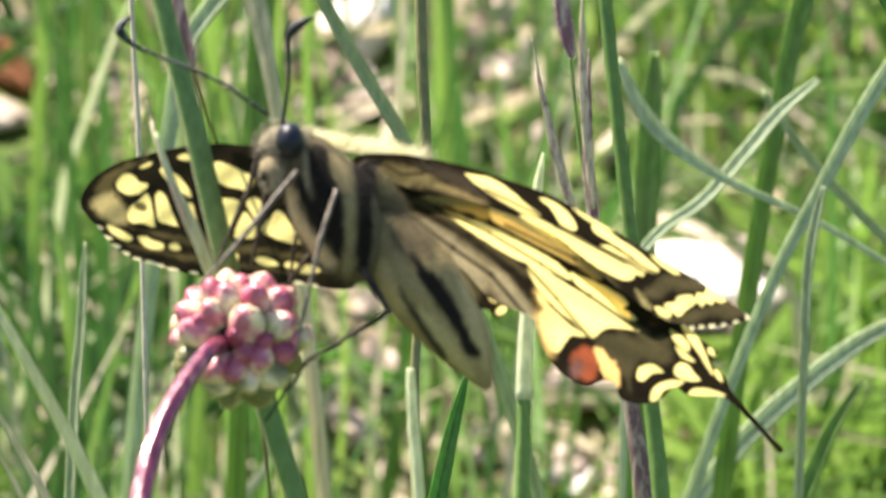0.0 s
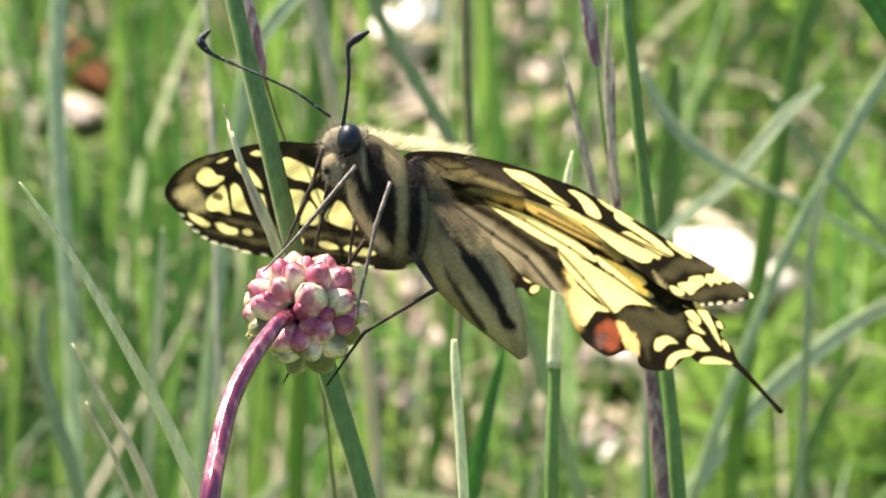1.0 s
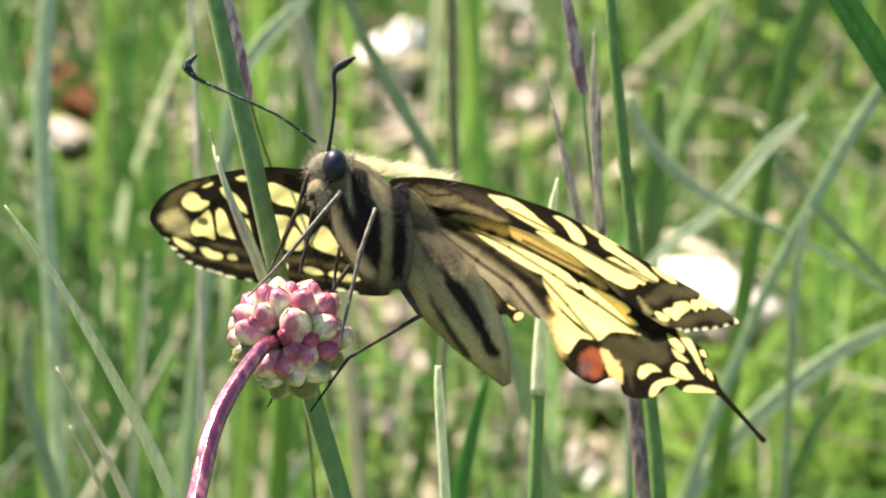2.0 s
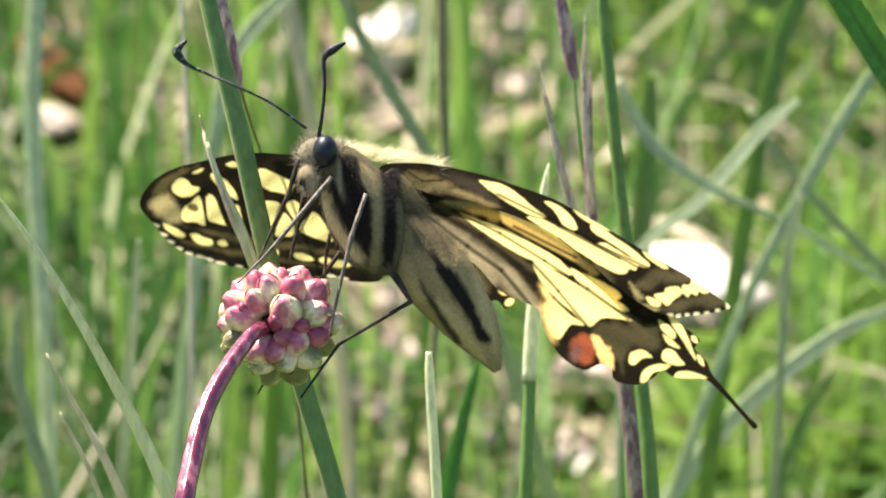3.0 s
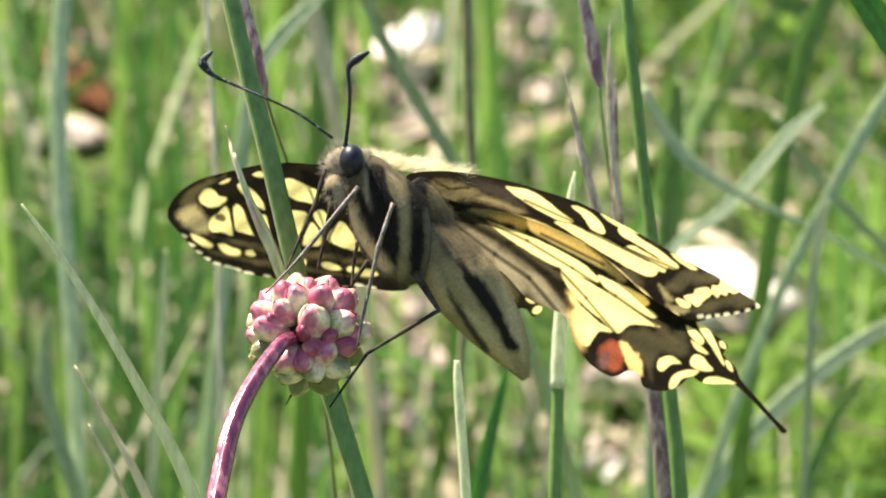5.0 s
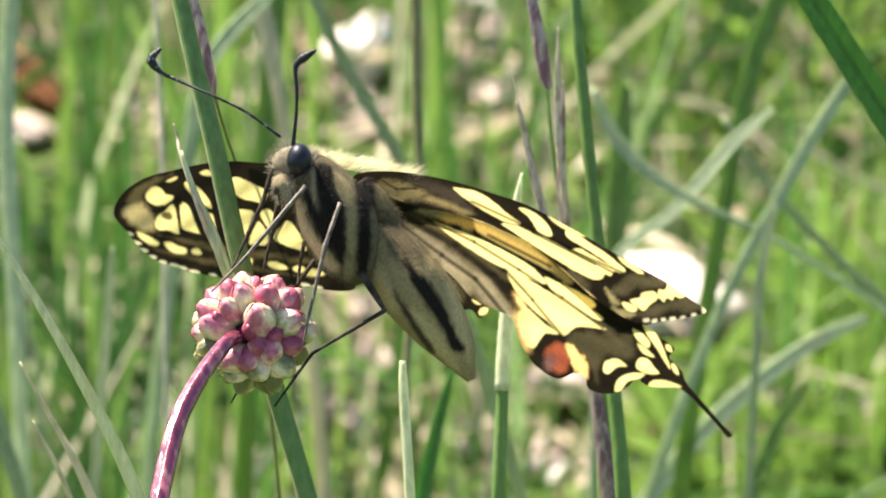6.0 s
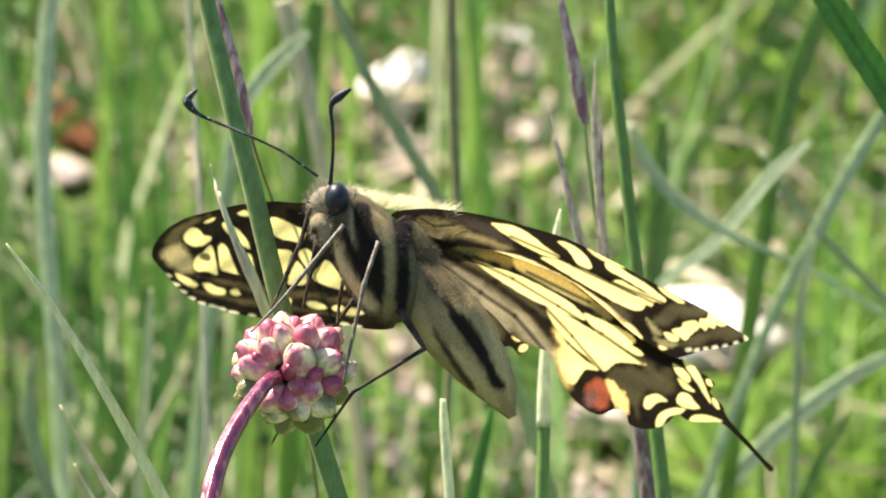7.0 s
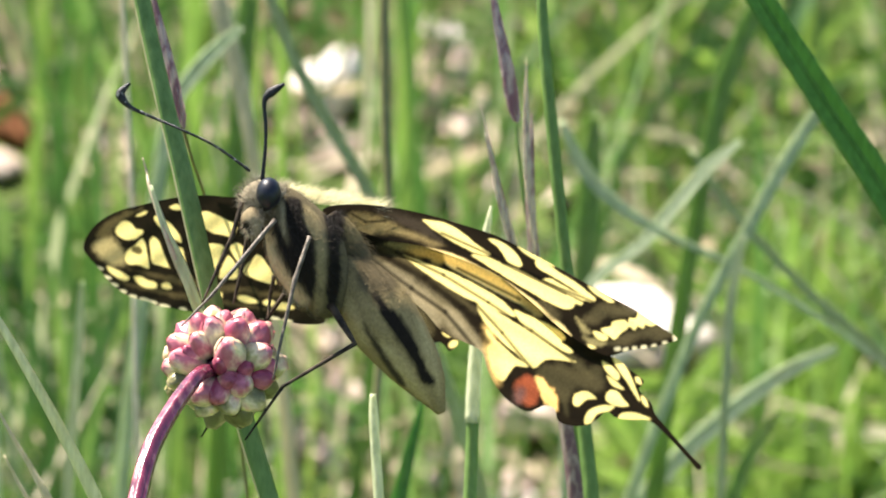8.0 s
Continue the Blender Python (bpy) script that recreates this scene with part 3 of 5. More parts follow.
def leaf(tuft, label, points, radii, mat, root=True):
    """A folded, ribbed leaf with some thickness, and its midrib."""
    line = line_of(tuft, points, radii, root)
    verts, faces, n = [], [], 7
    rng = random.Random(round(points[0][0] * 10))
    tilt = Vector((rng.uniform(-0.6, 0.1), -1, 0.6)).normalized()
    m = len(line)
    for i, q in enumerate(line):
        way = Vector(line[min(i + 1, m - 1)][:3]) - Vector(line[max(i - 1, 0)][:3])
        side = way.cross(tilt).normalized()
        up = side.cross(way).normalized()
        for k in range(n):
            u = 2 * k / (n - 1) - 1
            verts.append(Vector(q[:3]) + side * (u * max(q[3], 0.00008)) + up * (float(q[3]) * (0.35 * abs(u) + 0.06 * (k % 2))))
    for i in range(m - 1):
        for k in range(n - 1):
            a = i * n + k
            faces.append((a, a + 1, a + n + 1, a + n))
    ob = part("leaf", mesh_from("leaf", verts, faces, mat), tuft, label)
    so = ob.modifiers.new("thickness", "SOLIDIFY")
    so.thickness = 0.00018
    part("midrib", tube("midrib", [v for v in verts[n // 2::n]], [max(0.00004, float(q[3]) * 0.12) for q in line], mat, 5), ob)
    return ob


tuft = plant('dry_grass', 'thin pale dry grass stem beside the flower bud', (-10.9, 16, -23))
stem(tuft, '', [(-23.1, 11, 10), (-22.7, 11, 8.5), (-22.3, 10, 6.8), (-20.3, 9, 1.2), (-19, 10, -1.9), (-17.1, 12, -5.5), (-13.7, 14, -14), (-10.9, 16, -23)], [0.06, 0.12, 0.2, 0.27, 0.30, 0.30, 0.31, 0.31], DRY)
leaf(tuft, '', [(-22.3, 9.5, 7.3), (-20.9, 9, 3.1), (-19.2, 9, -0.5), (-17.8, 9.5, -4.1), (-16.7, 11, -7.2)], [0.12, 0.32, 0.48, 0.55, 0.4], PALE_BLADE, root=False)
tuft = plant('grass_plant', 'purple-tinged grass with a thin spikelet', (-16.2, 38, 1.2))
stem(tuft, '', [(-19.3, 16, 13.3), (-18.3, 24, 9.7), (-17.2, 32, 6.3), (-16.2, 38, 1.2)], [0.17, 0.14, 0.14, 0.17], DARK_STALK)
spikelet(tuft, '', [(-22.8, 15, 28.1), (-21.5, 15, 23.1), (-20.1, 15, 17.5), (-19.1, 16, 13)], [0.25, 0.45, 0.48, 0.11], HUSK)
tuft = plant('dry_grass', 'thin straw-coloured dry stem beside the broad leaf', (-10.8, 15, -24.9))
stem(tuft, '', [(-12.6, 15, -18.7), (-11.7, 15, -21.3), (-10.8, 15, -24.9)], [0.08, 0.22, 0.25], STRAW)
tuft = plant('grass_plant', 'slender pale green grass stem leaning over', (-27.1, 10, -24.8))
stem(tuft, '', [(-43.1, 4, 2.2), (-39.8, 5, -2.2), (-35.4, 6, -9.1), (-30.7, 8, -17.5), (-27.1, 10, -24.8)], [0.11, 0.31, 0.47, 0.61, 0.7], PALE_STEM)
tuft = plant('dry_grass', 'thin brown dry grass awns', (-31.8, 30, -26))
stem(tuft, '', [(-38.5, 30, -13.9), (-36.5, 30, -17.5), (-34.3, 30, -21.2), (-31.8, 30, -26)], [0.11, 0.2, 0.31, 0.48], STRAW)
stem(tuft, '', [(-37.2, 34, -19.8), (-36, 34, -22.1), (-34, 34, -26.1)], [0.09, 0.17, 0.26], STRAW)
tuft = plant('grass_plant', 'pale cut-off grass stem with a blunt tip', (0.6, 20, -25.8))
stem(tuft, '', [(-0.2, 20, -13.3), (-0.1, 20, -15.7), (0.2, 20, -20.2), (0.6, 20, -25.8)], [0.31, 0.48, 0.51, 0.53], PALE_STEM)
SWAYING = []
tuft = plant('grass_plant', 'upright green grass stem with a pale leaf sheath', (10.2, 45, -26.3))
stem(tuft, '', [(10.5, 45, -15.7), (10.4, 45, -18.3), (10.2, 45, -26.3)], [0.63, 0.63, 0.69], STALK)
sheath(tuft, 'pale green leaf sheath', [(12.2, 45, 5.6), (11.7, 45, 2.3), (11.1, 45, -4.5), (10.6, 45, -11.4), (10.4, 45, -16.4)], [0.11, 0.46, 0.63, 0.72, 0.74], PALE_STEM)
SWAYING.append((tuft, 0.5))
tuft = plant('brome_grass', 'brome grass with drooping purple spikelets', (21.2, 66, -26.6))
stem(tuft, '', [(15.1, 66, 14.6), (15.4, 66, 11.1), (16, 66, 5.9), (17.7, 66, -3.4), (20.6, 66, -17.3), (21.2, 66, -26.6)], [0.17, 0.17, 0.2, 0.23, 0.41, 0.52], STALK)
spikelet(tuft, '', [(12.5, 60, 28.9), (12.9, 60, 25.5), (13.8, 60, 21.4), (14.4, 60, 18), (14.9, 60, 15.4), (15.2, 60, 14.2)], [0.23, 0.49, 0.64, 0.64, 0.43, 0.12], HUSK)
spikelet(tuft, '', [(16.1, 62, 20.6), (16.1, 62, 18), (16.1, 62, 13.9), (16.4, 62, 8.2), (17.1, 62, 0.6)], [0.06, 0.23, 0.35, 0.35, 0.23], HUSK_PALE)
spikelet(tuft, '', [(16.7, 64, 15.1), (16.7, 64, 12.2), (16.6, 64, 8.2), (16.7, 64, 3.5), (17.4, 64, -2.3)], [0.09, 0.29, 0.46, 0.52, 0.23], HUSK)
spikelet(tuft, '', [(11.5, 62, 16), (12.2, 62, 12.8), (13.1, 62, 8.7), (14.2, 62, 4.1), (15.4, 62, 0.1)], [0.06, 0.14, 0.32, 0.43, 0.23], HUSK_PALE)
spikelet(tuft, '', [(11.9, 61, 13.1), (12.7, 61, 9.9), (13.6, 61, 5.8), (15.1, 61, 0.6)], [0.09, 0.26, 0.4, 0.17], HUSK_PALE)
stem(tuft, '', [(17.4, 64, -1.7), (19, 64, -10.4), (20.5, 64, -17.3), (21.8, 64, -26.6)], [0.23, 0.41, 0.75, 0.87], CULM)
SWAYING.append((tuft, 0.75))
tuft = plant('grass_plant', 'tall green grass stem beside the spikelets', (23, 55, -26.4))
stem(tuft, '', [(17.2, 55, 30), (17.7, 55, 21.9), (18.5, 55, 13.9), (19.6, 55, 3.5), (21.1, 55, -9.2), (22.2, 55, -18.4), (23, 55, -26.4)], [0.52, 0.58, 0.63, 0.63, 0.69, 0.75, 0.81], STALK)
SWAYING.append((tuft, 0.6))
tuft = plant('dark_grass', 'thin dark brown grass stem', (0.4, 210, -29.1))
stem(tuft, '', [(0.7, 210, 33.0), (0.8, 210, 24.1), (1.0, 210, 15.2), (1.4, 210, 5.1), (0.8, 210, -7.6), (0.2, 210, -16.4), (0.4, 210, -29.1)], [0.54, 0.58, 0.58, 0.54, 0.49, 0.49, 0.49], DARK_STALK)
tuft = plant('grass_plant', 'pale straight grass stem', (-45.9, 300, -10.6))
leaf(tuft, '', [(-45.9, 300, 34.7), (-46.9, 300, 25.4), (-47.3, 300, 16.1), (-47.1, 300, 7.4), (-45.9, 300, -10.6)], [0.93, 1.05, 1.05, 0.99, 0.93], PALE_BLADE)
tuft = plant('grass_plant', 'pale pointed grass stem', (-35.4, 260, -30.0))
leaf(tuft, '', [(-33.8, 260, -2.6), (-34.0, 260, -6.5), (-34.2, 260, -11.6), (-34.8, 260, -18.2), (-35.4, 260, -30.0)], [0.12, 0.43, 0.55, 0.61, 0.61], PALE_STALK)
tuft = plant('grass_plant', 'pale curved grass leaf', (-44.0, 240, -29.5))
leaf(tuft, '', [(-46.8, 240, -9.6), (-47.3, 240, -13.4), (-47.2, 240, -17.9), (-45.6, 240, -24.4), (-44.0, 240, -29.5)], [0.13, 0.59, 0.79, 0.86, 0.86], PALE_STALK)
tuft = plant('grass_plant', 'broad fresh green grass leaf leaning across', (60.4, 90, -7))
leaf(tuft, '', [(35.8, 90, 33), (39.3, 90, 28.3), (42.9, 90, 22.7), (46.9, 90, 16.5), (53.5, 90, 6.5), (60.4, 90, -7)], [1.18, 1.35, 1.47, 1.53, 1.59, 1.59], LUSH)
tuft = plant('grass_plant', 'pale grey-green grass leaf bent over', (54.4, 300, -10.6))
leaf(tuft, '', [(21.7, 300, 16.7), (24.4, 300, 11.1), (28.1, 300, 7.1), (33.6, 300, 3.6), (43.5, 300, -1.0), (57.0, 300, -9.6)], [0.4, 0.8, 0.72, 0.45, 0.34, 0.3], PALE_BLADE)
tuft = plant('grass_plant', 'pale grey-green grass leaf bent over', (22.6, 310, -18))
leaf(tuft, '', [(43.3, 310, 14.5), (39.3, 310, 11.1), (35.3, 310, 6.4), (31.0, 310, 1.6), (26.5, 310, -1.6), (23.6, 310, -5.5), (22.8, 310, -11), (22.6, 310, -18)], [0.34, 0.74, 0.8, 0.67, 0.6, 0.5, 0.4, 0.4], PALE_BLADE)
tuft = plant('grass_plant', 'pale grey-green grass leaf bent over', (39, 290, -4.6))
leaf(tuft, '', [(52.8, 290, 19.3), (48.8, 290, 13.3), (45.6, 290, 7.7), (42.8, 290, 2.4), (39, 290, -4.6)], [0.73, 0.8, 0.8, 0.73, 0.66], PALE_BLADE)
tuft = plant('grass_plant', 'green grass leaf in a slant', (61.7, 320, -12.1))
leaf(tuft, '', [(37.5, 320, 13.5), (41.5, 320, 7.5), (46.2, 320, 2.1), (52.3, 320, -4), (61.7, 320, -12.1)], [0.3, 0.5, 0.55, 0.55, 0.55], PALE_STALK)
tuft = plant('grass_plant', 'pale green grass leaf', (40.5, 260, -13))
leaf(tuft, '', [(42.5, 260, 3), (41.8, 260, 0.1), (40.9, 260, -5.1), (40.5, 260, -13)], [0.2, 0.49, 0.55, 0.49], PALE_STALK)
tuft = plant('grass_plant', 'pale grey-green grass leaf bent over', (-25.9, 320, 9.5))
leaf(tuft, '', [(-16.1, 320, 27.7), (-19.1, 320, 25), (-21.8, 320, 22), (-24.5, 320, 17.6), (-25.9, 320, 9.5)], [0.47, 0.94, 1.01, 0.94, 0.88], PALE_BLADE)
tuft = plant('dry_grass', 'broad straw-coloured dry leaf', (-15.2, 330, 15))
leaf(tuft, '', [(-19.2, 330, 31.9), (-18.2, 330, 27.9), (-16.5, 330, 21.8), (-15.2, 330, 15)], [1.02, 1.15, 1.15, 0.81], STRAW)
tuft = plant('grass_plant', 'pale green grass leaf', (2.3, 260, 1.4))
leaf(tuft, '', [(-13.3, 260, 32.7), (-9.4, 260, 22.9), (-5.5, 260, 15.7), (-1.6, 260, 9.2), (2.3, 260, 1.4)], [0.59, 0.65, 0.72, 0.72, 0.72], PALE_STALK)
tuft = plant('grass_plant', 'pale green grass leaf', (30.4, 340, -31.3))
leaf(tuft, '', [(55.6, 340, -10.2), (48.8, 340, -13.6), (42, 340, -18.7), (35.8, 340, -24.5), (30.4, 340, -31.3)], [0.5, 0.95, 1.1, 1.1, 1.1], PALE_BLADE)
tuft = plant('grass_plant', 'fresh lime-green grass leaf', (41.1, 300, -30.6))
leaf(tuft, '', [(47.7, 300, -17.3), (44.4, 300, -22.6), (42.4, 300, -27.3), (41.1, 300, -30.6)], [0.33, 0.8, 0.93, 0.93], LIME)
tuft = plant('grass_plant', 'green grass leaf in a slant', (2.3, 200, -28.9))
leaf(tuft, '', [(5.4, 200, -15.7), (4.2, 200, -20.1), (3.2, 200, -24.5), (2.3, 200, -28.9)], [0.25, 0.63, 0.82, 0.88], LUSH)
tuft = plant('grass_plant', 'fresh lime-green grass leaf', (24.9, 340, -8.1))
leaf(tuft, '', [(26.4, 340, 17.8), (26, 340, 12.3), (25.5, 340, 4.2), (24.9, 340, -8.1)], [0.41, 1.16, 1.36, 1.29], LIME)
tuft = plant('grass_plant', 'fresh lime-green grass leaf', (-17.3, 340, 9.6))
leaf(tuft, '', [(-15.3, 340, 32.1), (-16.1, 340, 26), (-16.6, 340, 19.1), (-17.3, 340, 9.6)], [1.02, 1.36, 1.23, 1.02], LIME)
tuft = plant('grass_plant', 'fresh lime-green grass leaf', (39.7, 330, 12.3))
leaf(tuft, '', [(47.2, 330, 34), (44.5, 330, 28.5), (41.8, 330, 21.8), (39.7, 330, 12.3)], [1.02, 1.22, 1.15, 1.02], LIME)
tuft = plant('dry_grass', 'thin brown dry stem', (-27.2, 230, -10.2))
stem(tuft, '', [(-29.1, 230, 32.1), (-28.6, 230, 24.4), (-28.1, 230, 15.4), (-27.7, 230, 7.1), (-27.2, 230, -10.2)], [0.22, 0.26, 0.26, 0.26, 0.26], DRY)


def broad_leaf():
    """The ribbed leaf that passes behind the bud, with a pale tube for its sunlit edge."""
    leaf = tagged(new("broad_grass_leaf"), "tall blue-green grass leaf with its sunlit edge added as a pale tube", "grass")
    line = [(-24.2, 10, 30.0), (-23.1, 10, 24.7), (-21.1, 9, 16.2), (-19.1, 8.5, 8.4), (-16.6, 8.5, -2.2), (-14.8, 9, -9.5), (-12.1, 10, -18.3), (-10.1, 11, -24.6), (-8.4, 12, -31)]
    pts = [on_stage(*p) for p in line]
    pts += to_soil(pts[-1], (pts[-1] - pts[-2]).normalized())
    wid = [1.15, 1.25, 1.35, 1.5, 1.55, 1.55, 1.55, 1.5, 1.5] + [1.5] * 6
    row = spline([(*p, w / 1000) for p, w in zip(pts, wid)], 60)
    verts, faces, away = [], [], STAGE.to_3x3() @ Vector((0.25, -1, 0.1))
    n = 9
    for i, q in enumerate(row):
        p = Vector(q[:3])
        way = Vector(row[min(i + 1, 60)][:3]) - Vector(row[max(i - 1, 0)][:3])
        side = way.cross(away).normalized() * -1
        up = side.cross(way).normalized()
        for k in range(n):
            u = 2 * k / (n - 1) - 1
            rib = 0.00012 * (k % 2) + 0.0003 * (1 - u * u)
            verts.append(p + side * (u * q[3] / 2) - up * rib * (1 if up.dot(away) < 0 else -1))
    for i in range(60):
        for k in range(n - 1):
            a = i * n + k
            faces.append((a, a + 1, a + n + 1, a + n))
    blade = part("blade", mesh_from("blade", verts, faces, BROAD), leaf)
    so = blade.modifiers.new("thickness", "SOLIDIFY")
    so.thickness = 0.00025
    # straw-coloured tube along the left rim paints the sun's highlight there
    edge = [Vector(v) for v in verts[0::n]] if Vector(verts[0]).x < Vector(verts[n - 1]).x else [Vector(v) for v in verts[n - 1::n]]
    part("pale_edge", tube("pale_edge", edge, [0.00026] * len(edge), STRAW, 6), leaf, "straw-coloured tube that stands for the sunlit leaf edge")
    return leaf


broad_leaf()


# ---------------------------------------------------------------- the wild garlic bud
def floret_mesh(seed, mat):
    """A closed bud 1 long: an egg wrapped in three overlapping tepals, blunt tip at +z."""
    rng = random.Random(seed)
    verts, faces = [], []

    def girth(s):
        return 0.41 * math.sin(math.pi * (0.10 + 0.85 * s ** 0.95)) ** 0.6

    rings, sides = 9, 16
    for i in range(rings):
        s = i / (rings - 1)
        for k in range(sides):
            a = 2 * math.pi * k / sides
            verts.append((girth(s) * 0.94 * math.cos(a), girth(s) * 0.94 * math.sin(a), s - 0.1))
    for i in range(rings - 1):
        for k in range(sides):
            a, b = i * sides + k, i * sides + (k + 1) % sides
            faces.append((a, b, b + sides, a + sides))
    faces.append(tuple(reversed(range(sides))))
    faces.append(tuple((rings - 1) * sides + k for k in range(sides)))
    for t in range(3):
        mid = t * 2.0944 + rng.uniform(-0.2, 0.2)
        first, across, rows = len(verts), 7, 8
        for i in range(rows):
            s = i / (rows - 1)
            half = 1.15 * (1 - 0.75 * max(0, s - 0.6) / 0.4) + rng.uniform(-0.05, 0.05)
            for k in range(across):
                u = 2 * k / (across - 1) - 1
                r = girth(min(s * 0.97, 0.97)) * (0.932 + 0.11 * (1 - u ** 4) * (1 - 0.6 * s ** 4) + 0.004 * t)
                a = mid + u * half
                verts.append((r * math.cos(a), r * math.sin(a), s * 1.01 - 0.1))
        for i in range(rows - 1):
            for k in range(across - 1):
                a = first + i * across + k
                faces.append((a, a + 1, a + across + 1, a + across))
    return mesh_from("floret", verts, faces, mat)


# florets on the near side: offset across and up from the heart, length in millimetres, and tone
FLORETS_UP = [(-5.1, 2.3, 3.5, 'c'), (-4.7, 0.8, 3.3, 'c'), (-5.8, -0.2, 2.9, 'p'), (-2.6, 4.7, 3.8, 'p'), (-2.9, 3.0, 3.0, 'c'), (-1.1, 4.4, 3.6, 'p'), (0.1, 5.9, 2.6, 'p'), (1.5, 4.2, 4.0, 'p'), (4.1, 3.8, 3.6, 'p'), (0.9, 1.8, 4.0, 'c'), (4.0, 1.3, 4.0, 'c'), (-0.3, 0.3, 2.3, 'b'), (-3.9, 1.8, 2.3, 'b')]
FLORETS_DOWN = [(2.8, 0.0, 2.3, 'b'), (0.8, -1.7, 2.6, 'b'), (-2.3, -3.2, 3.6, 'c'), (-0.4, -3.2, 3.2, 'p'), (2.2, -2.2, 3.6, 'p'), (4.4, -1.3, 3.5, 'b'), (0.8, -4.3, 3.6, 'g'), (3.4, -3.7, 3.6, 'g'), (-5.1, -1.6, 3.2, 'g'), (-2.0, -4.7, 3.2, 'g'), (-3.8, -3.2, 3.0, 'g'), (4.8, 0.1, 3.2, 'p'), (2.8, 5.6, 3.0, 'p')]


def garlic_bud():
    heart = Vector((-14.9, 0.5, -10.6))
    plant = tagged(new("wild_garlic"), "pink and cream wild garlic bud on a purple stalk", "flower")
    plant.matrix_world = STAGE @ Matrix.Translation(heart / 1000)
    meshes = {tone: [floret_mesh(k, mat) for k in range(3)] for tone, mat in FLORETS.items()}
    rng = random.Random(11)

    def floret(way, out, size, tone):
        """A floret whose middle lies out from the heart along way, its tip turned a little upward."""
        size *= 1.14
        axis = (way + Vector((rng.uniform(-0.3, 0.3), rng.uniform(-0.1, 0.2), rng.uniform(0.0, 0.35)))).normalized()
        ob = part("floret", rng.choice(meshes[tone]), plant)
        fat = size * rng.uniform(0.80, 1.0) / 1000
        turn = pose(0, 0, 0, 0, 0, rng.uniform(0, 360))
        ob.matrix_basis = Matrix.Translation((way * out - axis * (0.42 * size)) / 1000) @ axis.to_track_quat("Z", "Y").to_matrix().to_4x4() @ turn @ Matrix.Diagonal((fat, fat, size / 1000, 1))

    for across, up, size, tone in FLORETS_UP + FLORETS_DOWN:
        back = math.sqrt(max(2.0, 36.0 - across * across - up * up * 0.82))
        floret(Vector((across, -back, up)).normalized(), 4.6, size, tone)
    count = 44
    for k in range(count):
        z = 1 - 2 * (k + 0.5) / count
        a = k * 2.39996
        way = Vector((math.cos(a) * math.sqrt(1 - z * z), math.sin(a) * math.sqrt(1 - z * z), z * 1.1))
        if way.y > 0.0:
            floret(way.normalized(), 4.3, 3.6 * rng.uniform(0.9, 1.1), "g" if z < -0.3 else rng.choice("pc"))
    inv = plant.matrix_world.inverted()
    pts = [on_stage(*p) for p in ((-15.9, -2.4, -10.9), (-16.9, -5.2, -11.1), (-18.0, -7.4, -12.2), (-19.9, -10.2, -14.9), (-21.9, -14, -18.9), (-23.2, -18, -24.3), (-24.0, -21.5, -29.7))]
    pts += to_soil(pts[-1], Vector((-0.12, 0.0, -1)).normalized())
    rad = [0.72, 0.74, 0.8, 0.88, 0.95, 1.0, 1.05] + [1.2] * 6
    line = spline([(*(inv @ p), r / 1000) for p, r in zip(pts, rad)], 70)
    part("stalk", tube("stalk", line[:, :3], line[:, 3], SCAPE, 24, ridges=0.16), plant, "glossy purple-red curved flower stalk")
    bm = bmesh.new()
    bmesh.ops.create_icosphere(bm, subdivisions=2, radius=0.003)
    me = bpy.data.meshes.new("receptacle")
    bm.to_mesh(me)
    bm.free()
    me.materials.append(SCAPE)
    part("receptacle", me, plant, "dark purple core between the florets")
    return plant


garlic_bud()


# ---------------------------------------------------------------- the butterfly
# Wing outlines and scale patches, traced to fit the camera's view, millimetres.
FORE_EDGE = [(-5.2, 5), (-2.2, 5.5), (0.9, 5.3), (4.8, 4.6), (8.7, 3.5), (12.1, 2.4), (15.5, 0.7), (18.9, -1.1), (22.3, -3), (25.7, -4.8), (28.5, -6.6), (30.1, -7.7), (29.1, -8.2), (27.4, -8.6), (25.4, -8.9), (22.3, -9.6), (19.6, -8.4), (16.6, -5.8), (13.4, -3.3), (9.6, -1.3), (5.9, 0.1), (2, 0.8), (-2.5, 1.5), (-4.7, 2.4)]
HIND_EDGE = [(-4.7, 3.1), (-2.5, 3.2), (0.9, 2.1), (5.4, 1.3), (11.6, -1), (15.5, -3.8), (18.6, -6.5), (22.3, -8.8), (24.1, -9.3), (25.7, -10.6), (27, -11.6), (26.5, -12.5), (27.7, -13.7), (28.3, -15), (29.8, -16.7), (31.9, -19), (33, -20.1), (32.6, -20.4), (31.7, -19.4), (29.5, -17.1), (27.7, -15.6), (25.8, -15.5), (24.3, -15.3), (23.3, -14.7), (22.4, -15.5), (21.3, -16.1), (19.8, -16.2), (18.5, -15.7), (18.1, -14.5), (17, -14.2), (15.4, -14.8), (13.4, -13.7), (12.2, -12.3), (11.3, -10.6), (10.7, -8.9), (9.1, -8), (6.8, -7), (4.3, -4.4), (0.3, -2.2), (-3.6, 0.1)]
